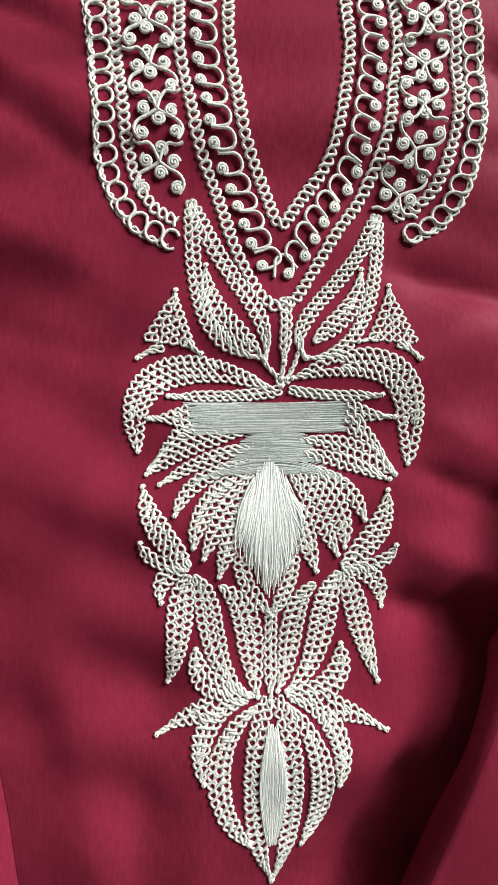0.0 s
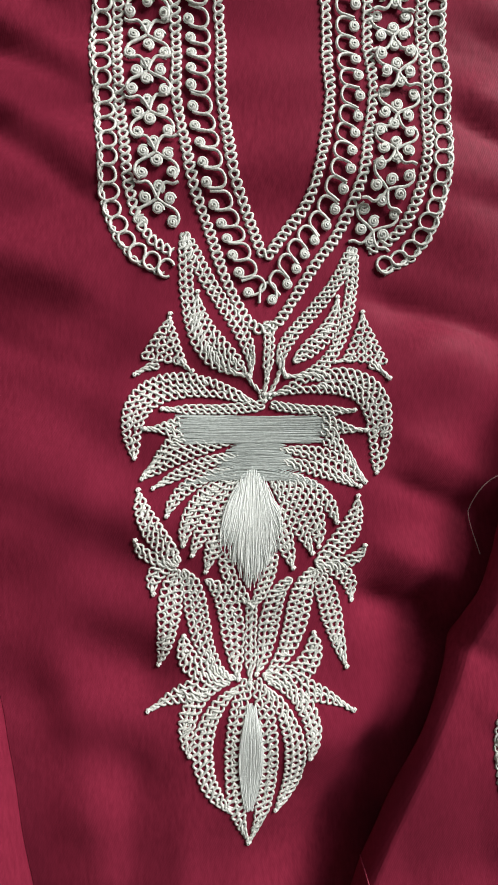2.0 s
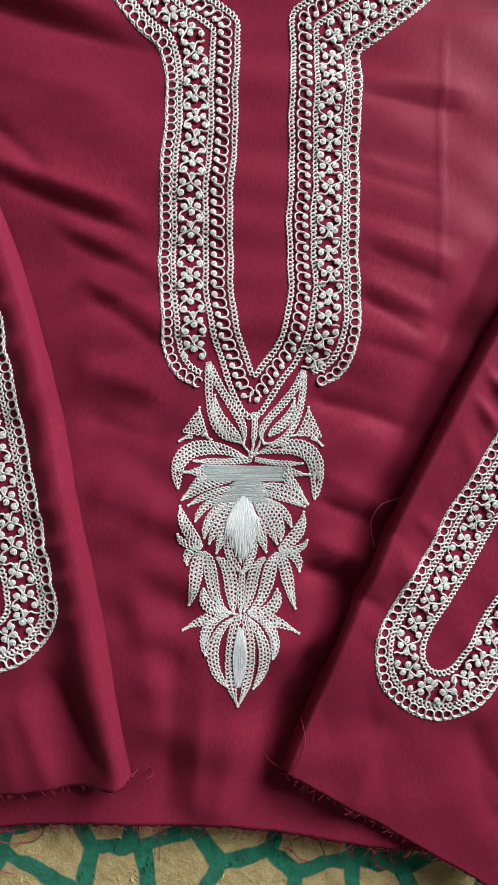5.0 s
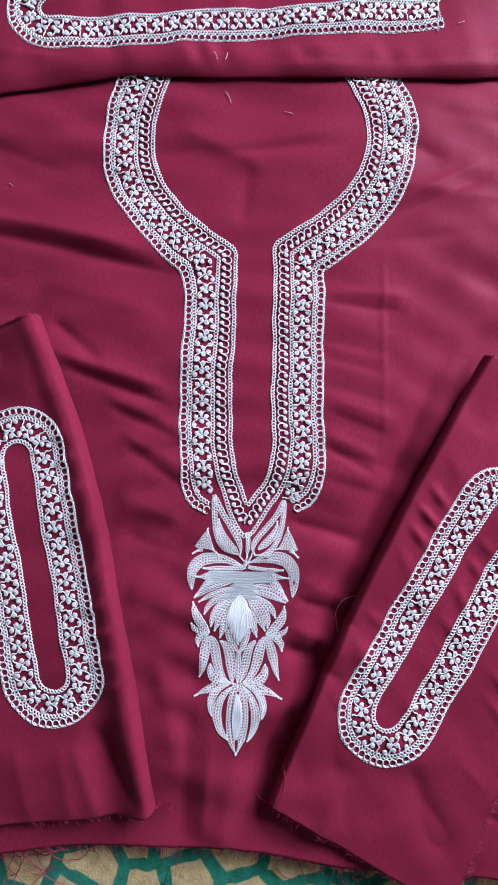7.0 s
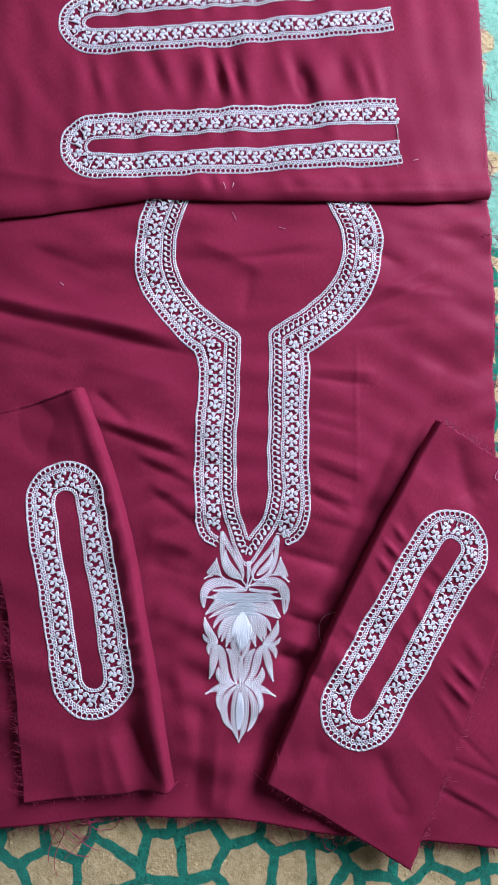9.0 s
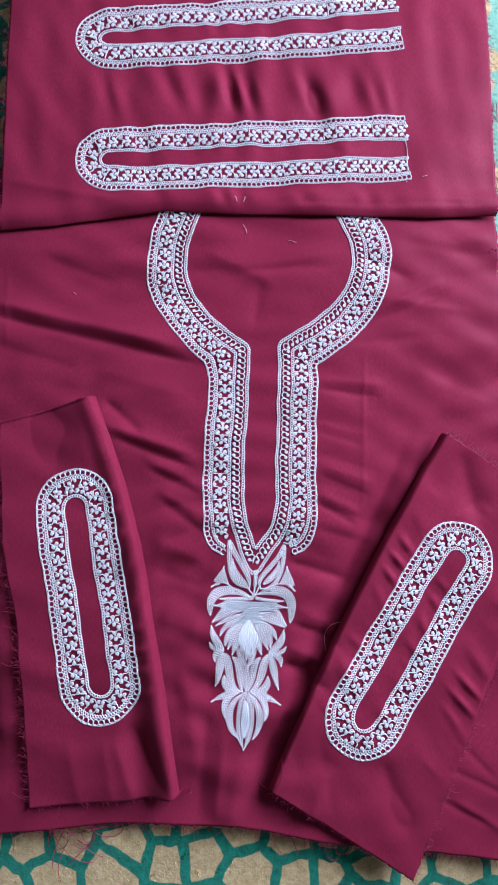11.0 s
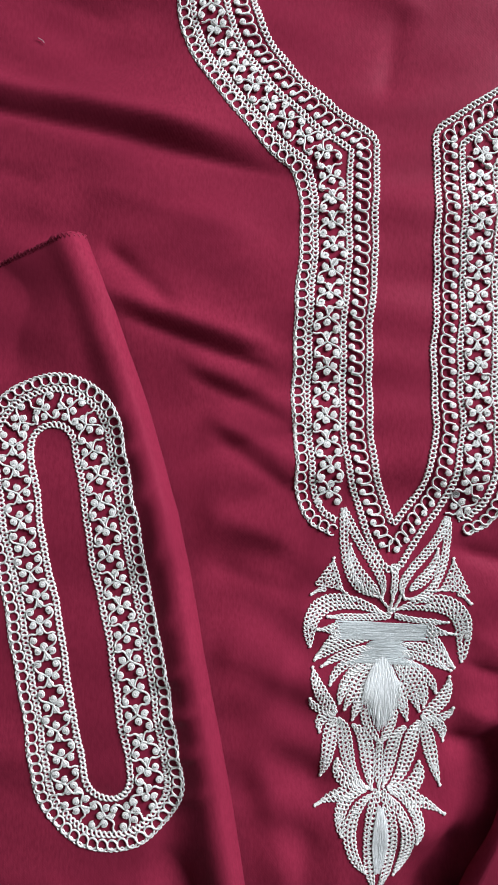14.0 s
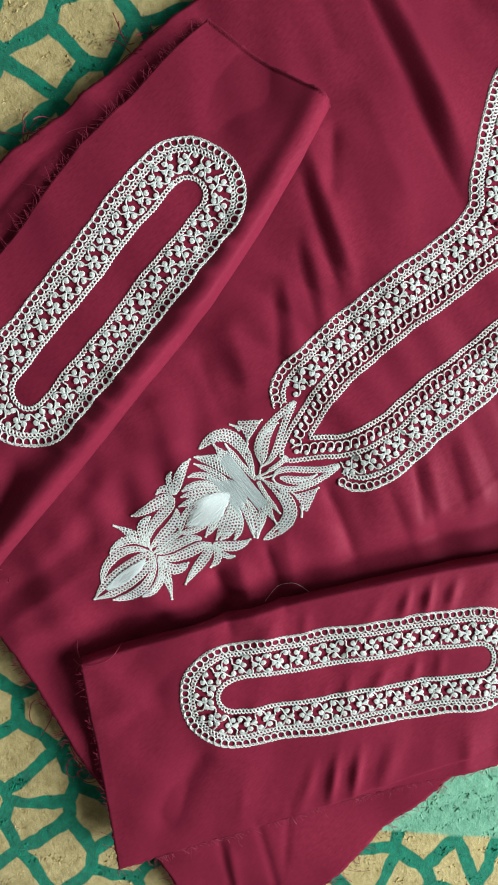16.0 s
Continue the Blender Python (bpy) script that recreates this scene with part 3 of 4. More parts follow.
def band(parent, path, height, close_inner=True):
    """The border of sleeve and cuff: loops, chain, coiled rosettes and an inner chain. path: its outer edge, the cloth inside on the right."""
    row_part("link_braid", loops(offset_path(path, 0.0036), 0.0029, 0.0054, height), parent, "silver open loop stitches", 0.00053)
    row_part("edge_braid", braid(offset_path(path, 0.0008), 0.0008, 0.0029, height, 0.00040, fine=6), parent, "", 0.00042, sides=4)
    row_part("chain_braid", braid(offset_path(path, 0.0089), 0.00150, 0.0027, height), parent, "silver chain stitch cord")
    place_row(ROSETTES, "rosette", offset_path(path, 0.0186), 0.0142, height, parent)
    row_part("chain_braid", braid(offset_path(path, 0.0283), 0.00150, 0.0027, height), parent)


def empty_part(name, parent, label=""):
    ob = new(name)
    ob.parent = parent
    return tagged(ob, label) if label else ob


def fringe(name, parent, path, height, count, length, seed, spread=0.6):
    """Loose yarn ends along a raw edge; they lean outwards, to the left of the path."""
    g = np.random.default_rng(seed)
    u, q, t, nrm = resample(np.asarray(path, float), 0.001)
    out = []
    for _ in range(count * 2):
        k = g.integers(len(q))
        ln = length * g.uniform(0.25, 1.0) * (2.2 if g.random() < 0.06 else 1.0)
        d = -nrm[k] + t[k] * g.normal(0, spread)
        d /= np.linalg.norm(d)
        bend = np.array([-d[1], d[0]]) * g.normal(0, 0.22)
        s = np.linspace(-0.15, 1, 7)[:, None]
        xy = q[k] + ln * (s * d + s * s * bend)
        z0 = float(height(*q[k]))
        over = (np.abs(xy[:, 0] - 0.015) < 0.284) & (xy[:, 1] > -0.336 - 0.13 * np.clip(xy[:, 0], 0, 1)) & (height is not panel_height)
        floor_z = np.where(over, panel_height(xy[:, 0], xy[:, 1]) + 0.0008, -0.0150)
        zz = np.maximum(floor_z, z0 + 0.0003 - s[:, 0] * ln * g.uniform(0.0, 0.35))
        out.append(np.column_stack([xy, zz]))
    ob = new(name, strands(name, out, 0.00017, FRAY, 3))
    ob.parent = parent
    return tagged(ob, "loose maroon yarn ends at the raw edge", kind="stuff")


def rim_path(plan, side):
    """The rim of a cloth on its left, right, bottom or top side, from low to high."""
    s = np.linspace(0.0, 1.0, 60)
    f = {"l": (0 * s, s), "r": (0 * s + 1, s), "b": (s, 0 * s), "t": (s, 0 * s + 1)}[side]
    return np.stack(plan(*f), 1)


# ---- kurta panel ----
def panel_plan(u, v):
    x = -0.268 + u * (0.566 + 0.004 * np.sin(9 * v))
    low = np.interp(x, (-0.27, -0.12, 0.0, 0.05, 0.10, 0.27, 0.30), (-0.342, -0.336, -0.338, -0.348, -0.357, -0.377, -0.380))
    return x, low + v * (0.36 - low)


panel = new("kurta_panel")
tagged(panel, "maroon satin kurta front with silver embroidered neckline, laid on the rug", "fabric panel")
under(new("cloth", cloth_mesh("cloth", steps(230), steps(300), panel_plan, panel_height, seed=3)), panel)

INNER = [(-0.036, 0.312), (-0.0415, 0.2975), (-0.0510, 0.2673), (-0.0535, 0.2343), (-0.0407, 0.2083), (-0.0145, 0.1795), (0.0086, 0.1633), (0.0184, 0.1564), (0.0181, 0.1440), (0.0162, 0.0878), (0.0108, 0.0201), (0.0128, -0.0270),
         (0.0208, -0.0560), (0.0233, -0.0618), (0.0262, -0.0570), (0.0365, -0.0460), (0.0440, -0.0270), (0.0437, 0.0201), (0.0466, 0.0880), (0.0481, 0.1480), (0.0484, 0.1604), (0.0586, 0.1669), (0.0852, 0.1837), (0.1174, 0.2102), (0.1322, 0.2434), (0.1335, 0.2702), (0.1160, 0.3036), (0.110, 0.316)]
neck = empty_part("neckline_border", panel, "silver chain, loop and coil embroidery round the neck slit")
for gap, half in ((0.0022, 0.00155), (0.0170, 0.00155)):
    row_part("chain_braid", braid(offset_path(INNER, gap, 2), half, 0.0027, panel_height), neck)
place_row(TEARS, "teardrop", offset_path(INNER, 0.0096, 2), 0.0062, panel_height, neck)
LEFT = [p for k, p in enumerate(INNER[:12]) if k not in (6, 8)]
RIGHT = [p for k, p in enumerate(INNER) if k >= 16 and k not in (18, 20)][::-1]
for side, line in ((1, LEFT), (-1, RIGHT)):
    tail = (0.0125, -0.0530) if side == 1 else (0.0345, -0.0545)
    run = [p for p in line] + [tail]
    path = offset_path(run, side * 0.0262, 2)
    place_row(ROSETTES, "rosette", path, 0.0136, panel_height, neck, flip=side)
    low = offset_path(run[:-1], side * 0.0362, 2)
    if side == 1:
        chain_end, loop_end = [(-0.0225, -0.045), (-0.0178, -0.0575), (-0.0088, -0.0630)], [(-0.0300, -0.045), (-0.0235, -0.0620), (-0.0100, -0.0690)]
    else:
        chain_end, loop_end = [(0.0775, -0.045), (0.0705, -0.0580), (0.0595, -0.0630)], [(0.0845, -0.045), (0.0760, -0.0635), (0.0620, -0.0695)]
    row_part("chain_braid", braid(smooth_path(np.concatenate([low, chain_end]), 1), 0.00155, 0.0027, panel_height), neck)
    outer = offset_path(run[:-1], side * 0.0413, 2)
    row_part("link_braid", loops(smooth_path(np.concatenate([outer, loop_end]), 1), 0.0029, 0.0054, panel_height), neck, "silver open loop stitches", 0.00053)
    rim = offset_path(run[:-1], side * 0.0441, 2)
    rim_end = [(p[0] + (-0.0022 if side == 1 else 0.0022), p[1] - 0.0015) for p in loop_end]
    row_part("edge_braid", braid(smooth_path(np.concatenate([rim, rim_end]), 1), 0.0008, 0.0029, panel_height, 0.00040, fine=6), neck, "", 0.00042, sides=4)

motif = empty_part("flower_motif", panel, "tall silver chain-stitched lotus below the neckline")


def petal(x0, y0, x1, y1, x2, y2, x3, y3, half, shape):
    """One chain-stitched petal (millimetres): rows of chain that spread from the base and meet at the tip, with a knot there.
    shape: "strip", "wedge", or where along a leaf it is widest."""
    p = np.array([(x0, y0), (x1, y1), (x2, y2), (x3, y3)]) * K
    s = np.linspace(0, 1, 60)[:, None]
    spine = (1 - s) ** 3 * p[0] + 3 * s * (1 - s) ** 2 * p[1] + 3 * s * s * (1 - s) * p[2] + s ** 3 * p[3]
    t = np.gradient(spine, axis=0)
    t /= np.linalg.norm(t, axis=1)[:, None] + 1e-9
    nrm = np.stack([t[:, 1], -t[:, 0]], 1)
    u = s[:, 0]
    if shape == "wedge":
        wide = (1 - u) ** 0.9 + 0.04
    elif shape == "strip":
        wide = np.clip(np.minimum(u * 6 + 0.6, (1 - u) * 4 + 0.15), 0, 1)
    else:
        a, b = 1.25 * shape, 1.25 * (1 - shape)
        wide = (u + 0.01) ** a * (1.01 - u) ** b / (shape ** a * (1 - shape) ** b)
    half *= K
    fill = np.maximum(wide * half * 1.0 - 0.00045, 0.0002)
    out = []

    def chain(off, keep, w, k):
        """Chain stitch along the petal, off to its side, with a half width that follows w."""
        sub, w = (spine + nrm * off[:, None])[keep], w[keep]
        if len(sub) < 6:
            return
        grow = lambda a: np.interp(a, np.linspace(0, 1, len(w)), w)
        out.extend(braid(sub, 1.0, 0.00250 + 0.00014 * np.sin(9 * k + x0), panel_height, 0.00048, grow, 8, 0.00012))

    whole = np.ones(60, bool)
    if half < 0.0019:
        chain(0 * u, whole, np.clip(fill, 0.0004, 0.0014), 0)
    else:
        rim = np.clip(0.5 * fill, 0.00034, 0.00122)
        chain(fill - rim, whole, rim, 0)
        chain(rim - fill, whole, rim, 1)
        room = fill.max() - 0.00235
        rows = max(1, int(round(2 * room / 0.0027))) if room > 0.0004 else 0
        for k in range(rows):
            off = (2 * (k + 0.5) / rows - 1) * room
            left = fill - 0.00235 - abs(off)
            chain(off + 0 * u, left > -0.0002, np.clip(left + 0.0009, 0.0005, 0.00122), k + 2)
    tip = p[3] + t[-1] * 0.0008
    out.append(lay(coil(tip[0], tip[1], 0.0008, 1.3, count=9), panel_height))
    ob = new("petal", strands("petal", out, 0.00044, SILVER, 5))
    ob.parent = motif


petal(-4.7, -55.9, -4.3, -78.3, -8.0, -100.8, 14.7, -105.8, 2.6, "strip")
petal(-4.7, -55.9, 1.8, -77.5, 20.2, -92.5, 16.1, -105.9, 2.8, "strip")
petal(13.6, -103.1, 6.8, -98.1, -1.5, -92.5, -1.0, -77.3, 4.2, 0.45)
petal(13.6, -102.1, 15.2, -106.9, 17.4, -109.6, 20.1, -112.0, 0.7, "strip")
petal(54.1, -61.2, 47.5, -83.4, 20.1, -93.4, 28.4, -106.1, 2.6, "strip")
petal(54.1, -61.2, 53.9, -83.5, 47.5, -108.5, 29.2, -106.5, 2.4, "strip")
petal(31.4, -101.8, 35.8, -97.4, 46.9, -92.3, 47.7, -80.1, 3.3, 0.45)
petal(26.7, -104.3, 25.5, -107.4, 24.4, -109.9, 22.9, -112.1, 0.7, "strip")
petal(23.3, -87.3, 23.3, -93.5, 22.8, -100.4, 22.0, -106.5, 2.1, "strip")
petal(22.0, -106.5, 21.6, -108.6, 21.2, -110.6, 21.0, -114.1, 0.9, "strip")
petal(-13.6, -100.5, -12.6, -95.5, -11.6, -90.4, -10.7, -84.9, 8.4, "wedge")
petal(-15.0, -100.8, -17.6, -101.3, -20.2, -102.3, -22.7, -104.0, 2.1, "wedge")
petal(-8.8, -99.7, -7.2, -100.8, -6.0, -101.9, -4.4, -103.3, 1.6, "wedge")
petal(56.2, -102.7, 56.8, -97.2, 56.6, -91.8, 56.5, -85.5, 8.0, "wedge")
petal(57.8, -102.8, 59.9, -103.9, 61.7, -105.7, 63.5, -108.0, 2.1, "wedge")
petal(52.1, -101.4, 49.9, -101.4, 48.1, -101.7, 46.3, -102.0, 1.6, "wedge")
petal(17.1, -115.0, -1.4, -106.2, -28.0, -101.6, -24.5, -132.3, 5.0, 0.6)
petal(24.6, -112.6, 42.4, -106.5, 67.2, -102.4, 59.3, -140.3, 5.4, 0.6)
petal(20.9, -115.9, 12.1, -117.6, -0.2, -117.2, -13.6, -116.6, 2.1, "strip")
petal(23.0, -116.0, 31.3, -118.2, 41.7, -119.1, 50.8, -119.2, 1.9, "strip")
petal(19.3, -112.7, 20.4, -113.4, 21.8, -113.5, 23.5, -112.9, 1.6, "strip")
petal(-8.2, -123.0, -11.7, -123.2, -15.1, -123.3, -19.7, -123.2, 4.4, "wedge")
petal(40.2, -123.5, 45.1, -124.5, 49.6, -125.4, 55.0, -126.1, 4.2, "wedge")
petal(12.9, -127.5, 2.7, -128.8, -11.2, -131.0, -21.4, -139.7, 3.0, 0.6)
petal(-7.5, -126.2, -11.9, -128.4, -16.5, -132.5, -20.8, -138.3, 3.5, "wedge")
petal(25.4, -131.6, 36.0, -132.5, 46.6, -134.8, 54.2, -143.6, 3.1, 0.6)
petal(41.6, -127.5, 46.8, -130.3, 51.0, -135.9, 53.9, -142.9, 3.5, "wedge")
petal(11.2, -133.4, 2.5, -133.5, -8.1, -137.6, -17.5, -143.1, 2.4, 0.5)
petal(25.2, -135.5, 33.9, -137.3, 42.6, -140.2, 52.1, -145.2, 2.6, 0.5)
petal(9.3, -137.3, 0.5, -139.4, -10.0, -142.3, -13.6, -152.2, 2.6, 0.6)
petal(11.3, -139.1, 2.9, -143.0, -6.9, -149.3, -8.7, -162.5, 3.3, 0.6)
petal(26.7, -140.1, 34.4, -142.6, 41.2, -146.7, 44.2, -157.0, 2.6, 0.6)
petal(23.5, -140.3, 31.6, -145.4, 39.0, -153.6, 37.9, -165.2, 3.7, 0.55)
petal(11.7, -140.4, 6.3, -144.9, -1.1, -154.7, -5.6, -166.2, 3.0, 0.55)
petal(8.0, -148.4, 4.9, -155.1, 2.0, -161.8, -1.3, -172.2, 3.3, 0.5)
petal(21.0, -140.8, 26.2, -146.8, 31.0, -156.7, 35.3, -167.5, 3.0, 0.55)
petal(23.4, -151.0, 24.8, -156.3, 26.3, -163.4, 28.5, -172.3, 3.3, 0.5)
petal(5.7, -166.4, 4.8, -174.3, 8.9, -179.9, 13.6, -185.5, 2.8, "strip")
petal(21.4, -167.5, 21.4, -175.4, 17.6, -180.4, 14.6, -185.6, 2.6, "strip")
petal(14.0, -183.4, 13.6, -192.7, 13.1, -201.2, 12.4, -210.4, 2.3, "strip")
petal(-10.3, -169.2, -15.2, -162.5, -21.0, -156.8, -23.1, -144.6, 4.0, 0.5)
petal(-10.7, -170.2, -16.4, -168.5, -22.9, -167.5, -24.6, -161.6, 2.4, 0.6)
petal(-11.4, -170.5, -16.5, -169.9, -21.0, -172.8, -19.7, -179.0, 3.1, 0.5)
petal(36.4, -171.8, 44.8, -166.3, 51.1, -161.3, 51.9, -149.7, 4.0, 0.5)
petal(36.7, -172.5, 44.5, -173.0, 51.7, -172.1, 53.7, -167.1, 2.4, 0.6)
petal(37.4, -172.9, 44.5, -173.0, 49.9, -176.5, 49.6, -185.5, 3.1, 0.5)
petal(-10.9, -171.6, -15.3, -180.0, -13.2, -190.5, -18.8, -204.4, 4.2, 0.45)
petal(-9.4, -172.1, -2.3, -179.2, -8.5, -199.6, 4.6, -208.8, 4.2, 0.45)
petal(-1.5, -175.7, 8.8, -181.7, 6.4, -195.6, 8.4, -209.0, 4.3, 0.5)
petal(36.6, -173.9, 41.5, -180.3, 41.7, -194.3, 45.9, -207.4, 4.0, 0.45)
petal(36.1, -173.5, 28.1, -181.1, 32.4, -200.6, 18.1, -208.5, 4.2, 0.45)
petal(28.3, -176.5, 18.4, -182.3, 21.3, -196.7, 15.1, -207.9, 3.8, 0.5)
petal(7.7, -209.6, -2.5, -207.9, -10.6, -206.7, -9.9, -195.7, 3.8, 0.6)
petal(-4.8, -212.2, -10.9, -213.2, -15.6, -215.5, -21.9, -218.6, 4.3, "wedge")
petal(5.6, -210.8, -3.9, -211.0, -12.3, -219.0, -9.1, -232.3, 3.3, 0.6)
petal(17.0, -209.8, 27.2, -209.8, 36.0, -208.8, 35.3, -197.1, 3.8, 0.6)
petal(29.4, -213.8, 34.9, -214.3, 39.7, -217.2, 47.2, -222.2, 4.3, "wedge")
petal(18.2, -211.0, 28.2, -212.1, 36.0, -221.2, 31.8, -235.4, 3.3, 0.6)
petal(8.2, -212.3, -7.2, -220.9, -8.4, -239.6, 3.1, -251.7, 3.7, 0.55)
petal(17.1, -212.4, 29.2, -222.2, 29.3, -241.7, 20.1, -255.2, 3.7, 0.55)
petal(11.8, -210.1, 4.2, -222.3, 3.3, -247.3, 9.7, -265.6, 3.0, "strip")
petal(14.2, -210.2, 20.6, -222.7, 19.0, -249.9, 10.3, -265.7, 3.0, "strip")


def satin_fill(name, corners, count, mat, thread, seed, label, rag=0.16, lift=0.0002):
    """Long floss stitches laid side by side between two edges, each edge a curve from corner to corner (millimetres)."""
    g = np.random.default_rng(seed)
    a0, a1, b0, b1, bulge = corners
    out = []
    for k in range(count):
        s = (k + 0.5) / count + g.normal(0, 0.2) / count
        p0 = np.array(a0) * (1 - s) + np.array(a1) * s
        p1 = np.array(b0) * (1 - s) + np.array(b1) * s
        side = np.array([-(p1 - p0)[1], (p1 - p0)[0]])
        lo, hi = g.uniform(0.0, rag), g.uniform(1 - rag, 1.0)
        tilt = g.normal(0, 0.9)
        r = np.linspace(lo, hi, 12)[:, None]
        xy = p0 * (1 - r) + p1 * r + side * (bulge * g.uniform(0.7, 1.15) * (2 * s - 1) * np.sin(np.pi * r)) + tilt * (r - 0.5) * side / np.linalg.norm(side) + g.normal(0, 0.04, (12, 2))
        out.append(np.column_stack([xy * K, lift + 0.0004 * np.sin(np.pi * r[:, 0]) + g.uniform(-0.0001, 0.0002)]))
    ob = new(name, strands(name, [lay(p, panel_height) for p in out], thread, mat, 5))
    ob.parent = motif
    return tagged(ob, label, kind="stuff")


satin_fill("satin_band", ((-10.3, -119.1), (-9.3, -128.2), (43.8, -120.9), (41.8, -129.9), 0.0), 430, STEEL, 0.00019, 1, "grey satin-stitched floss band", 0.34)
satin_fill("satin_fan", ((9.7, -128.4), (2.3, -136.9), (27.3, -129.2), (32.1, -138.4), -0.02), 170, STEEL, 0.00019, 4, "grey satin-stitched floss", 0.25)
satin_fill("satin_fan", ((-10.9, -144.3), (5.8, -136.6), (42.0, -146.8), (30.4, -137.8), -0.16), 90, STEEL, 0.00019, 5, "grey satin-stitched floss", 0.2)


def floss_drop(name, top, foot, wide, waist, count, seed, label):
    """A kite of long floss stitches that fan from the top and end raggedly along the lower sides (millimetres)."""
    g = np.random.default_rng(seed)
    top, foot = np.array(top), np.array(foot)
    s = np.linspace(0, 1, 40)
    edge = np.minimum((s / waist) ** 0.75, ((1 - s) / (1 - waist)) ** 0.85) + 0.03
    fan = 0.22 + 0.78 * np.clip(s / (waist + 0.1), 0, 1) ** 0.9
    across = np.array([-(foot - top)[1], (foot - top)[0]]) / np.linalg.norm(foot - top)
    out = []
    for k in range(count):
        a = g.uniform(-1, 1)
        ok = np.flatnonzero(np.abs(a) * fan <= edge * g.uniform(0.55, 1.2))
        if len(ok) < 6:
            continue
        lo, hi = ok[0] + int(g.uniform(0, 0.35) * len(ok)), ok[-1] - int(g.uniform(0, 0.40) * len(ok))
        if hi - lo < 5:
            continue
        r = s[lo:hi:2]
        xy = top + (foot - top) * r[:, None] + across * (wide * a * fan[lo:hi:2])[:, None]
        xy = xy + across * (g.normal(0, 1.0) * np.sin(np.pi * (r - r[0]) / (r[-1] - r[0]) + g.uniform(-0.5, 0.5)))[:, None] + g.normal(0, 0.05, (len(r), 2))
        hump = np.sin(np.pi * np.linspace(0.04, 0.96, len(r))) ** 0.4
        out.append(np.column_stack([xy * K, 0.00075 * hump + g.uniform(-0.0003, 0.0006)]))
    ob = new(name, strands(name, [lay(p, panel_height) for p in out], 0.00019, PEARL, 4))
    ob.parent = motif
    return tagged(ob, label, kind="stuff")


floss_drop("satin_drop", (16.0, -137.1), (13.4, -181.3), 12.0, 0.52, 900, 2, "pearl-white satin-stitched floss")
satin_fill("satin_core", ((11.6, -216.6), (13.7, -216.7), (9.8, -253.6), (10.9, -253.8), 0.085), 190, PEARL, 0.00019, 3, "pearl-white satin-stitched floss", 0.32, 0.0005)


# ---- sleeve pieces and cuff piece ----
def left_sleeve_plan(u, v):
    """v from the lower edge up, u from the raw edge to the rolled one."""
    y0 = -0.3138 + u * 0.010
    y1 = 0.070 + u * 0.0277
    y = y0 + v * (y1 - y0)
    xl = np.interp(y, (-0.32, -0.22, -0.137, -0.0565, 0.0715, 0.10), (-0.2000, -0.2100, -0.2210, -0.2390, -0.2490, -0.2500))
    xr = np.interp(-y, (-0.0977, -0.0565, -0.0021, 0.0572, 0.1153, 0.1945, 0.2661, 0.3038), (-0.1485, -0.1320, -0.1140, -0.0965, -0.0855, -0.0710, -0.0590, -0.0535))
    return xl + u * (xr - xl), y


def right_sleeve_plan(u, v):
    """u along the lower edge away from the rolled side, v up along the rolled side."""
    ax, ay = 0.0358, -0.2995
    wob = -right_bow(v)
    x = ax + u * 0.1422 + v * 0.1935 + wob * 0.878
    y = ay - u * 0.0890 + v * 0.3557 - wob * 0.479
    return x, y


def oval(ax, ay, bx, by, half, wob=0.0):
    """A round-ended ring round the axis from a to b, clockwise."""
    d = np.array([bx - ax, by - ay])
    ln = np.linalg.norm(d)
    d = d / ln
    n = np.array([-d[1], d[0]])
    pts = []
    for k in range(13):
        a = math.pi * k / 12
        pts.append(np.array([bx, by]) - d * half + half * (math.cos(a) * n + math.sin(a) * d))
    for f in (0.75, 0.5, 0.25):
        pts.append(np.array([ax, ay]) + d * (half + f * (ln - 2 * half)) - n * half * (1 + wob * math.sin(7 * f)))
    for k in range(13):
        a = math.pi * k / 12
        pts.append(np.array([ax, ay]) + d * half - half * (math.cos(a) * n + math.sin(a) * d))
    for f in (0.25, 0.5, 0.75):
        pts.append(np.array([ax, ay]) + d * (half + f * (ln - 2 * half)) + n * half * (1 - wob * math.sin(5 * f)))
    pts.append(pts[0])
    return pts


left_sleeve = tagged(new("sleeve_piece"), "narrow maroon satin sleeve piece with an upright silver oval band", "fabric piece", "sleeve pieces")
under(new("cloth", cloth_mesh("cloth", steps(90, False, True), steps(190), left_sleeve_plan, left_sleeve_height, seed=7, rolled="r")), left_sleeve)
ring = empty_part("oval_border", left_sleeve, "silver loop and coil embroidery in a long oval")
band(ring, oval(-0.1268, -0.2368, -0.1730, 0.0195, 0.0410, 0.02), left_sleeve_height)
fringe("frayed_edge", left_sleeve, rim_path(left_sleeve_plan, "l"), left_sleeve_height, 120, 0.009, 11)
fringe("frayed_edge", left_sleeve, rim_path(left_sleeve_plan, "b")[::-1], left_sleeve_height, 18, 0.005, 12)



def overlock(parent, path, height, depth, pitch):
    """A zigzag of overcast yarn along a cut edge, on the right of the path."""
    u, q, t, nrm = resample(np.asarray(path, float), pitch / 2)
    side = np.where(np.arange(len(q)) % 2 == 0, 0.0004, depth)
    zig = q + nrm * side[:, None]
    ob = new("overcast_edge", strands("overcast_edge", [lay(zig, height, 0.0003)], 0.00014, FRAY, 4))
    return under(ob, parent, "maroon overcast stitching along the cut edge")


overlock(left_sleeve, rim_path(left_sleeve_plan, "t"), left_sleeve_height, 0.0034, 0.0022)

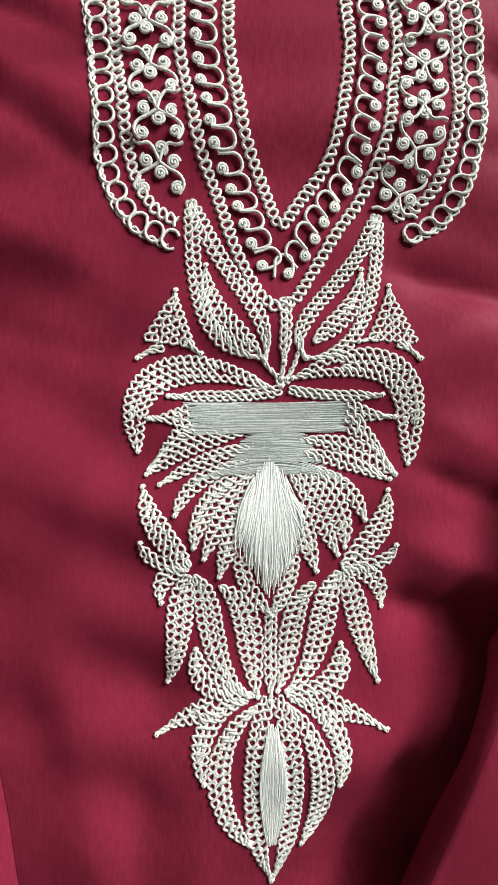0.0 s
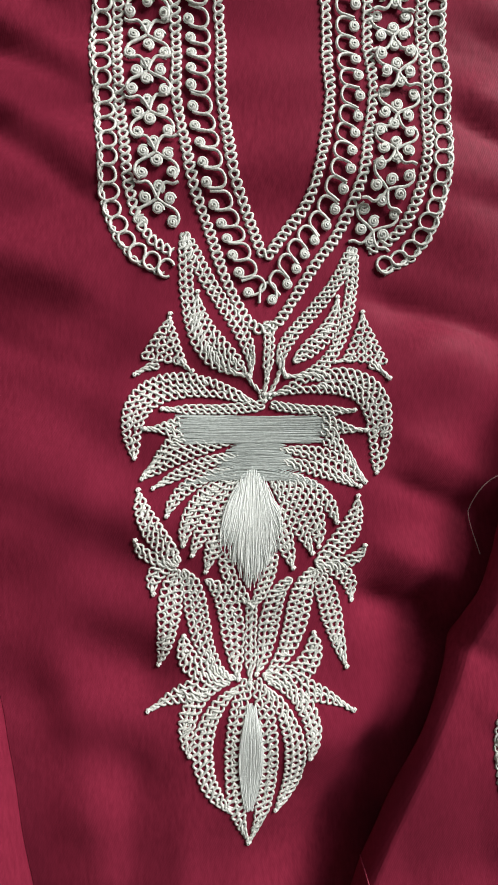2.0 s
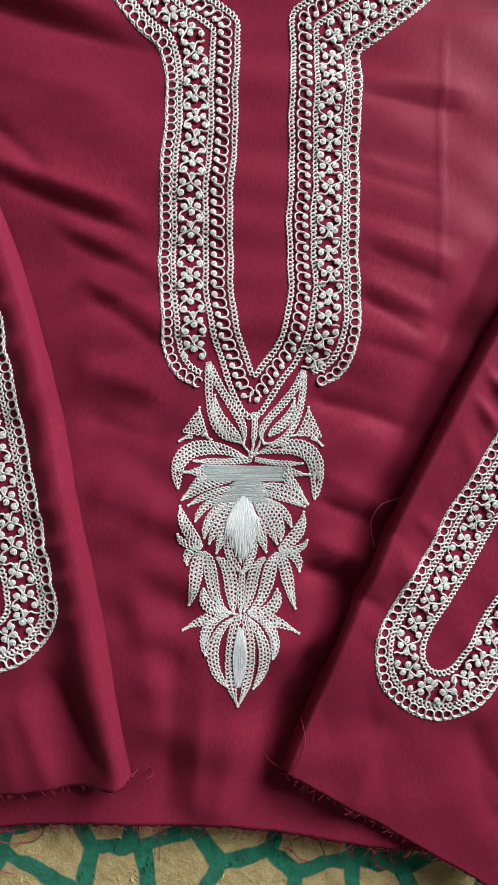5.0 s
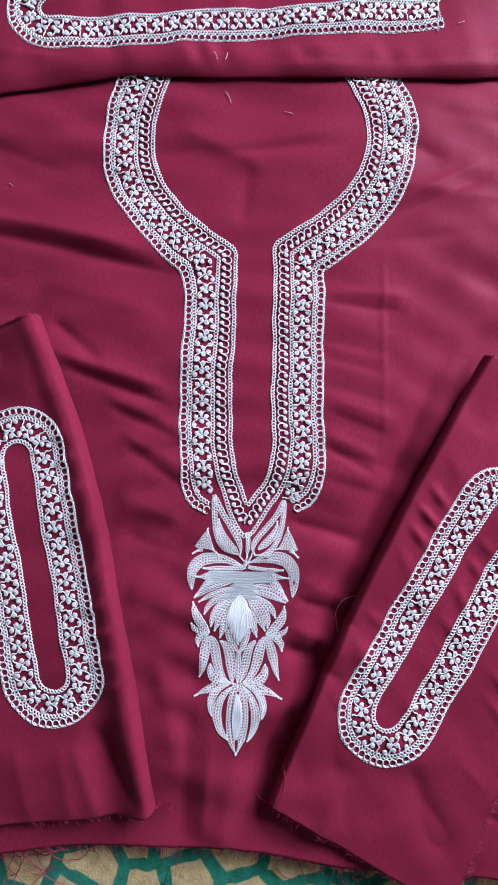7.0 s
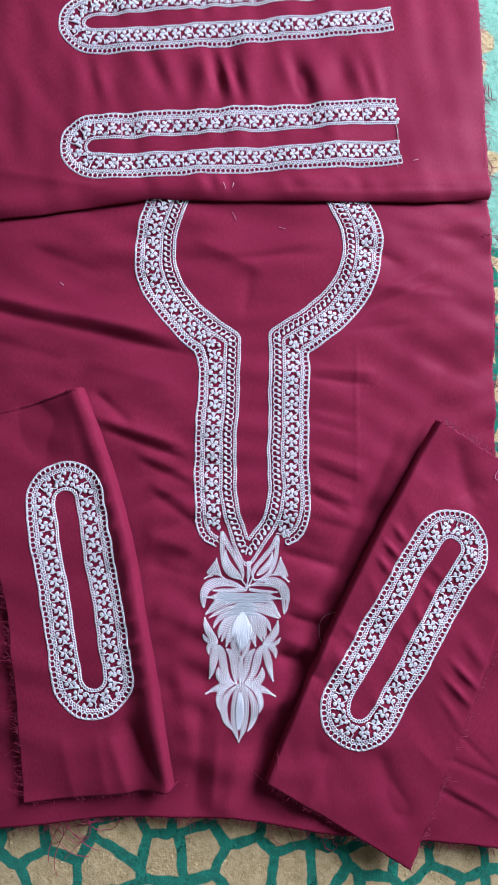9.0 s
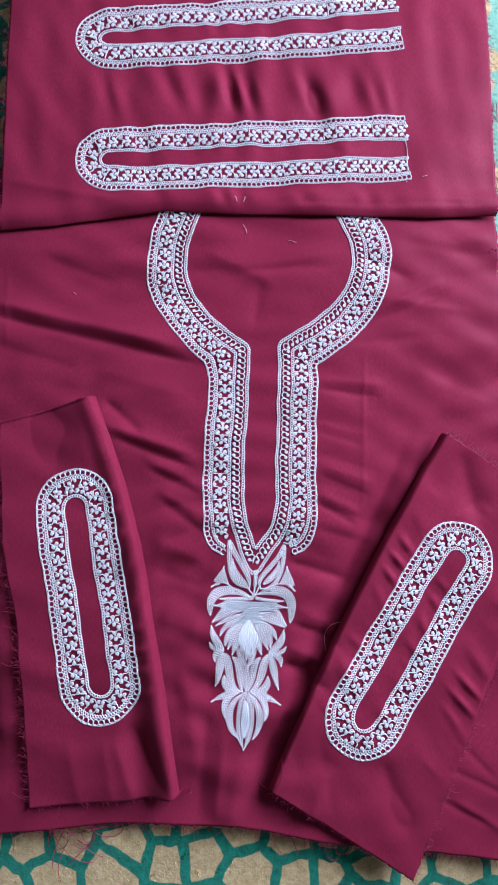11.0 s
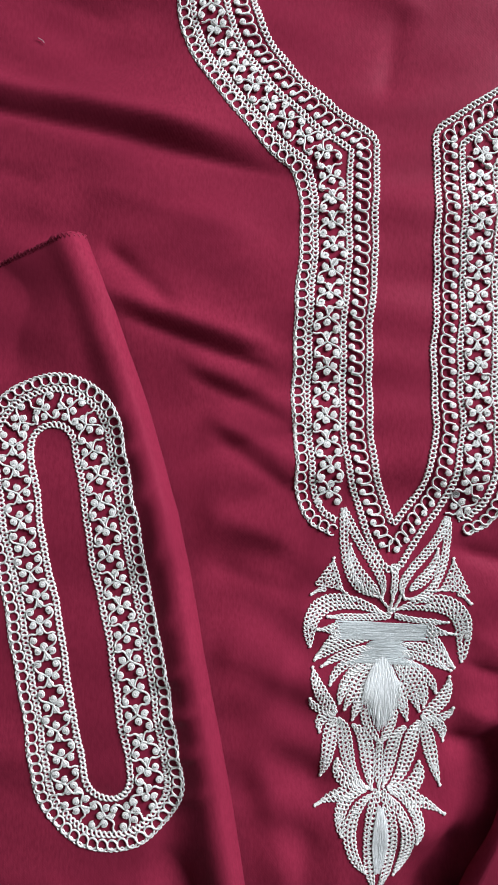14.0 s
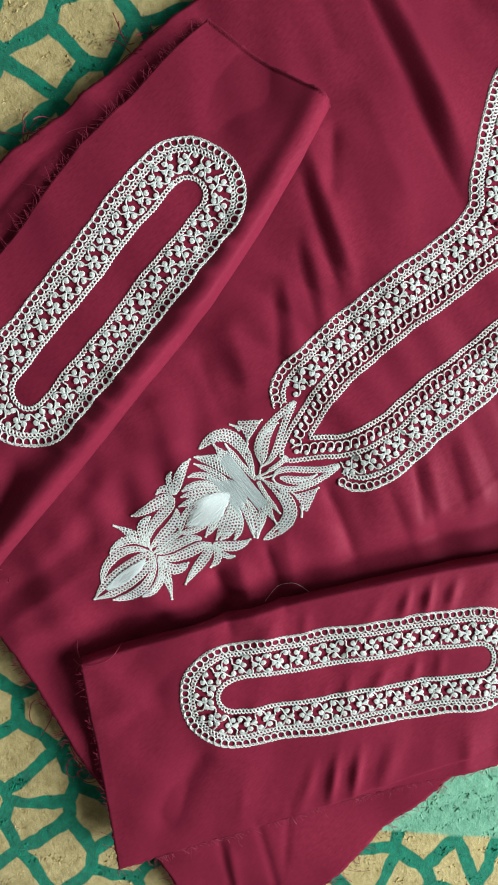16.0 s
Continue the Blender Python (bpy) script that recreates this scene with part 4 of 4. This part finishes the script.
right_sleeve = tagged(new("sleeve_piece"), "maroon satin sleeve piece laid slantwise with a silver oval band", "fabric piece", "sleeve pieces")
under(new("cloth", cloth_mesh("cloth", steps(110, True, False), steps(210), right_sleeve_plan, right_sleeve_height, seed=8, rolled="l")), right_sleeve)
ring = empty_part("oval_border", right_sleeve, "silver loop and coil embroidery in a long oval")
band(ring, oval(0.1100, -0.2680, 0.2560, -0.0425, 0.0412, 0.02), right_sleeve_height)
fringe("frayed_edge", right_sleeve, rim_path(right_sleeve_plan, "b")[::-1], right_sleeve_height, 26, 0.005, 13)
fringe("frayed_edge", right_sleeve, rim_path(right_sleeve_plan, "r")[::-1], right_sleeve_height, 110, 0.007, 14)
fringe("frayed_edge", right_sleeve, rim_path(right_sleeve_plan, "t"), right_sleeve_height, 70, 0.009, 15)


def top_plan(u, v):
    x = -0.2585 + u * 0.5600 + 0.004 * v * np.sin(4 * u)
    lo = fold_line(x)
    return x, lo + v * (0.70 - lo)


cuff = tagged(new("cuff_piece"), "maroon satin cuff piece with two silver hairpin bands, folded over", "fabric piece")
under(new("cloth", cloth_mesh("cloth", steps(230), steps(170, True, False), top_plan, top_height, seed=9, rolled="b")), cuff)


def hairpin(x0, y0, turn, flare):
    """The outer edge of a hairpin band that opens to the east."""
    pts = [(0.379, 0.0415 + 0.010), (0.200, 0.0415 + 0.002), (0.080, 0.0395), (0.045, 0.0370)]
    for k in range(1, 10):
        a = math.pi / 2 + math.pi * k / 10
        pts.append((0.042 + 0.042 * math.cos(a), -0.001 + 0.0385 * math.sin(a)))
    pts += [(0.045, -0.0385), (0.085, -0.0390), (0.200, -0.0350), (0.381, -0.0285 + flare)]
    c, s = math.cos(turn), math.sin(turn)
    return [(x0 + c * x - s * y, y0 + s * x + c * y) for x, y in pts][::-1]


for x0, y0, turn, name in ((-0.1790, 0.3660, 0.030, "lower"), (-0.1830, 0.5130, 0.070, "upper")):
    pin = empty_part("hairpin_border", cuff, "silver loop and coil embroidery in a long hairpin")
    band(pin, hairpin(x0, y0, turn, 0.0), top_height)
closing = arc([(0.1960, 0.4000), (0.1990, 0.3900), (0.1985, 0.3700), (0.1965, 0.3460)], 22, 0.0006)
under(new("closing_thread", strands("closing_thread", [lay(closing, top_height, 0.0002)], 0.0003, SILVER, 5)), cuff, "single silver thread across the open end")
fringe("frayed_edge", cuff, rim_path(top_plan, "r")[::-1], top_height, 130, 0.009, 21)
fringe("frayed_edge", cuff, rim_path(top_plan, "l"), top_height, 100, 0.010, 22)
fringe("frayed_edge", panel, rim_path(panel_plan, "b")[::-1], panel_height, 130, 0.010, 23)
fringe("frayed_edge", panel, rim_path(panel_plan, "r")[::-1], panel_height, 130, 0.010, 24)


# ---- loose threads ----
def loose_thread(name, pts, height, mat, radius, label, category="thread"):
    p = arc(pts, 26, 0.0008)
    ob = new(name, strands(name, [lay(p, height, 0.0004)], radius, mat, 5))
    return tagged(ob, label, category)


loose_thread("loose_thread", [(0.0968, -0.1720), (0.0960, -0.1590), (0.1005, -0.1460), (0.1105, -0.1425), (0.1190, -0.1405)], panel_height, LINT, 0.00016, "single curled pale thread lying on the maroon cloth")
loose_thread("loose_thread", [(0.290, 0.005), (0.284, -0.004), (0.291, -0.008), (0.296, -0.016)], right_sleeve_height, LINT, 0.0002, "short curled pink thread on the sleeve piece")
for (x, y), a, ln, h in (((-0.1744, 0.2116), 2.4, 0.005, panel_height), ((0.0145, 0.2850), 2.0, 0.011, panel_height), ((0.070, 0.276), 2.8, 0.009, panel_height), ((0.003, 0.316), 1.9, 0.007, top_height), ((0.010, 0.317), 1.3, 0.007, top_height), ((0.214, 0.352), 0.3, 0.006, top_height)):
    loose_thread("lint_fibre", [(x, y), (x + 0.5 * ln * math.cos(a) + 0.001, y + 0.5 * ln * math.sin(a)), (x + ln * math.cos(a), y + ln * math.sin(a))], h, LINT, 0.00022, "tiny pale lint fibre on the maroon cloth", "lint")


def yarn_tuft(x, y, aim, count, length, seed, height):
    """A few long yarns pulled out of a raw edge, curling on the rug."""
    g = np.random.default_rng(seed)
    out = []
    for _ in range(count):
        s = np.linspace(0, 1, 24)
        a0, c1, c2 = aim + g.normal(0, 0.5), g.normal(0, 3.0), g.normal(0, 3.0)
        ang = a0 + c1 * s + c2 * s * s
        ln = length * g.uniform(0.5, 1.2) / 24
        px, py = x + g.normal(0, 0.006) + np.cumsum(np.cos(ang)) * ln, y + g.normal(0, 0.002) + np.cumsum(np.sin(ang)) * ln
        z = np.maximum(-0.0148, float(height(x, y)) - s * 0.03) + 0.0012 + 0.001 * np.sin(5 * s + a0)
        out.append(np.column_stack([px, py, z]))
    ob = new("loose_yarn", strands("loose_yarn", out, 0.00036, FRAY, 4))
    return tagged(ob, "tangle of maroon yarn pulled from the raw edge", "yarn", "loose yarns")


for spot in ((-0.165, -0.337, -1.6, 9, 0.055, 71), (-0.145, -0.336, -1.2, 7, 0.05, 72), (-0.235, -0.338, -1.8, 5, 0.03, 73), (0.045, -0.347, -1.3, 4, 0.03, 74), (0.105, -0.357, -2.2, 5, 0.035, 75),
             (0.298, 0.27, -0.6, 6, 0.05, 76), (0.299, 0.16, -0.2, 7, 0.05, 77), (0.299, 0.09, 0.2, 6, 0.045, 78), (0.300, 0.45, 0.2, 6, 0.035, 79), (0.300, 0.36, -0.4, 7, 0.04, 80),
             (-0.262, 0.42, 2.8, 6, 0.035, 81), (-0.265, 0.33, 3.4, 7, 0.04, 82), (-0.266, 0.02, 3.0, 7, 0.05, 83), (-0.266, -0.07, 3.3, 6, 0.05, 84), (-0.266, 0.10, 2.6, 6, 0.05, 85), (-0.267, -0.20, 3.2, 5, 0.04, 86)):
    yarn_tuft(*spot, panel_height)
yarn_tuft(0.039, -0.300, -2.4, 3, 0.030, 91, right_sleeve_height)
yarn_tuft(-0.056, -0.303, -0.3, 5, 0.012, 92, left_sleeve_height)
loose_thread("loose_thread", [(0.040, -0.300), (0.046, -0.292), (0.050, -0.282), (0.048, -0.272)], right_sleeve_height, FRAY, 0.00022, "short maroon yarn curling from the sleeve corner")
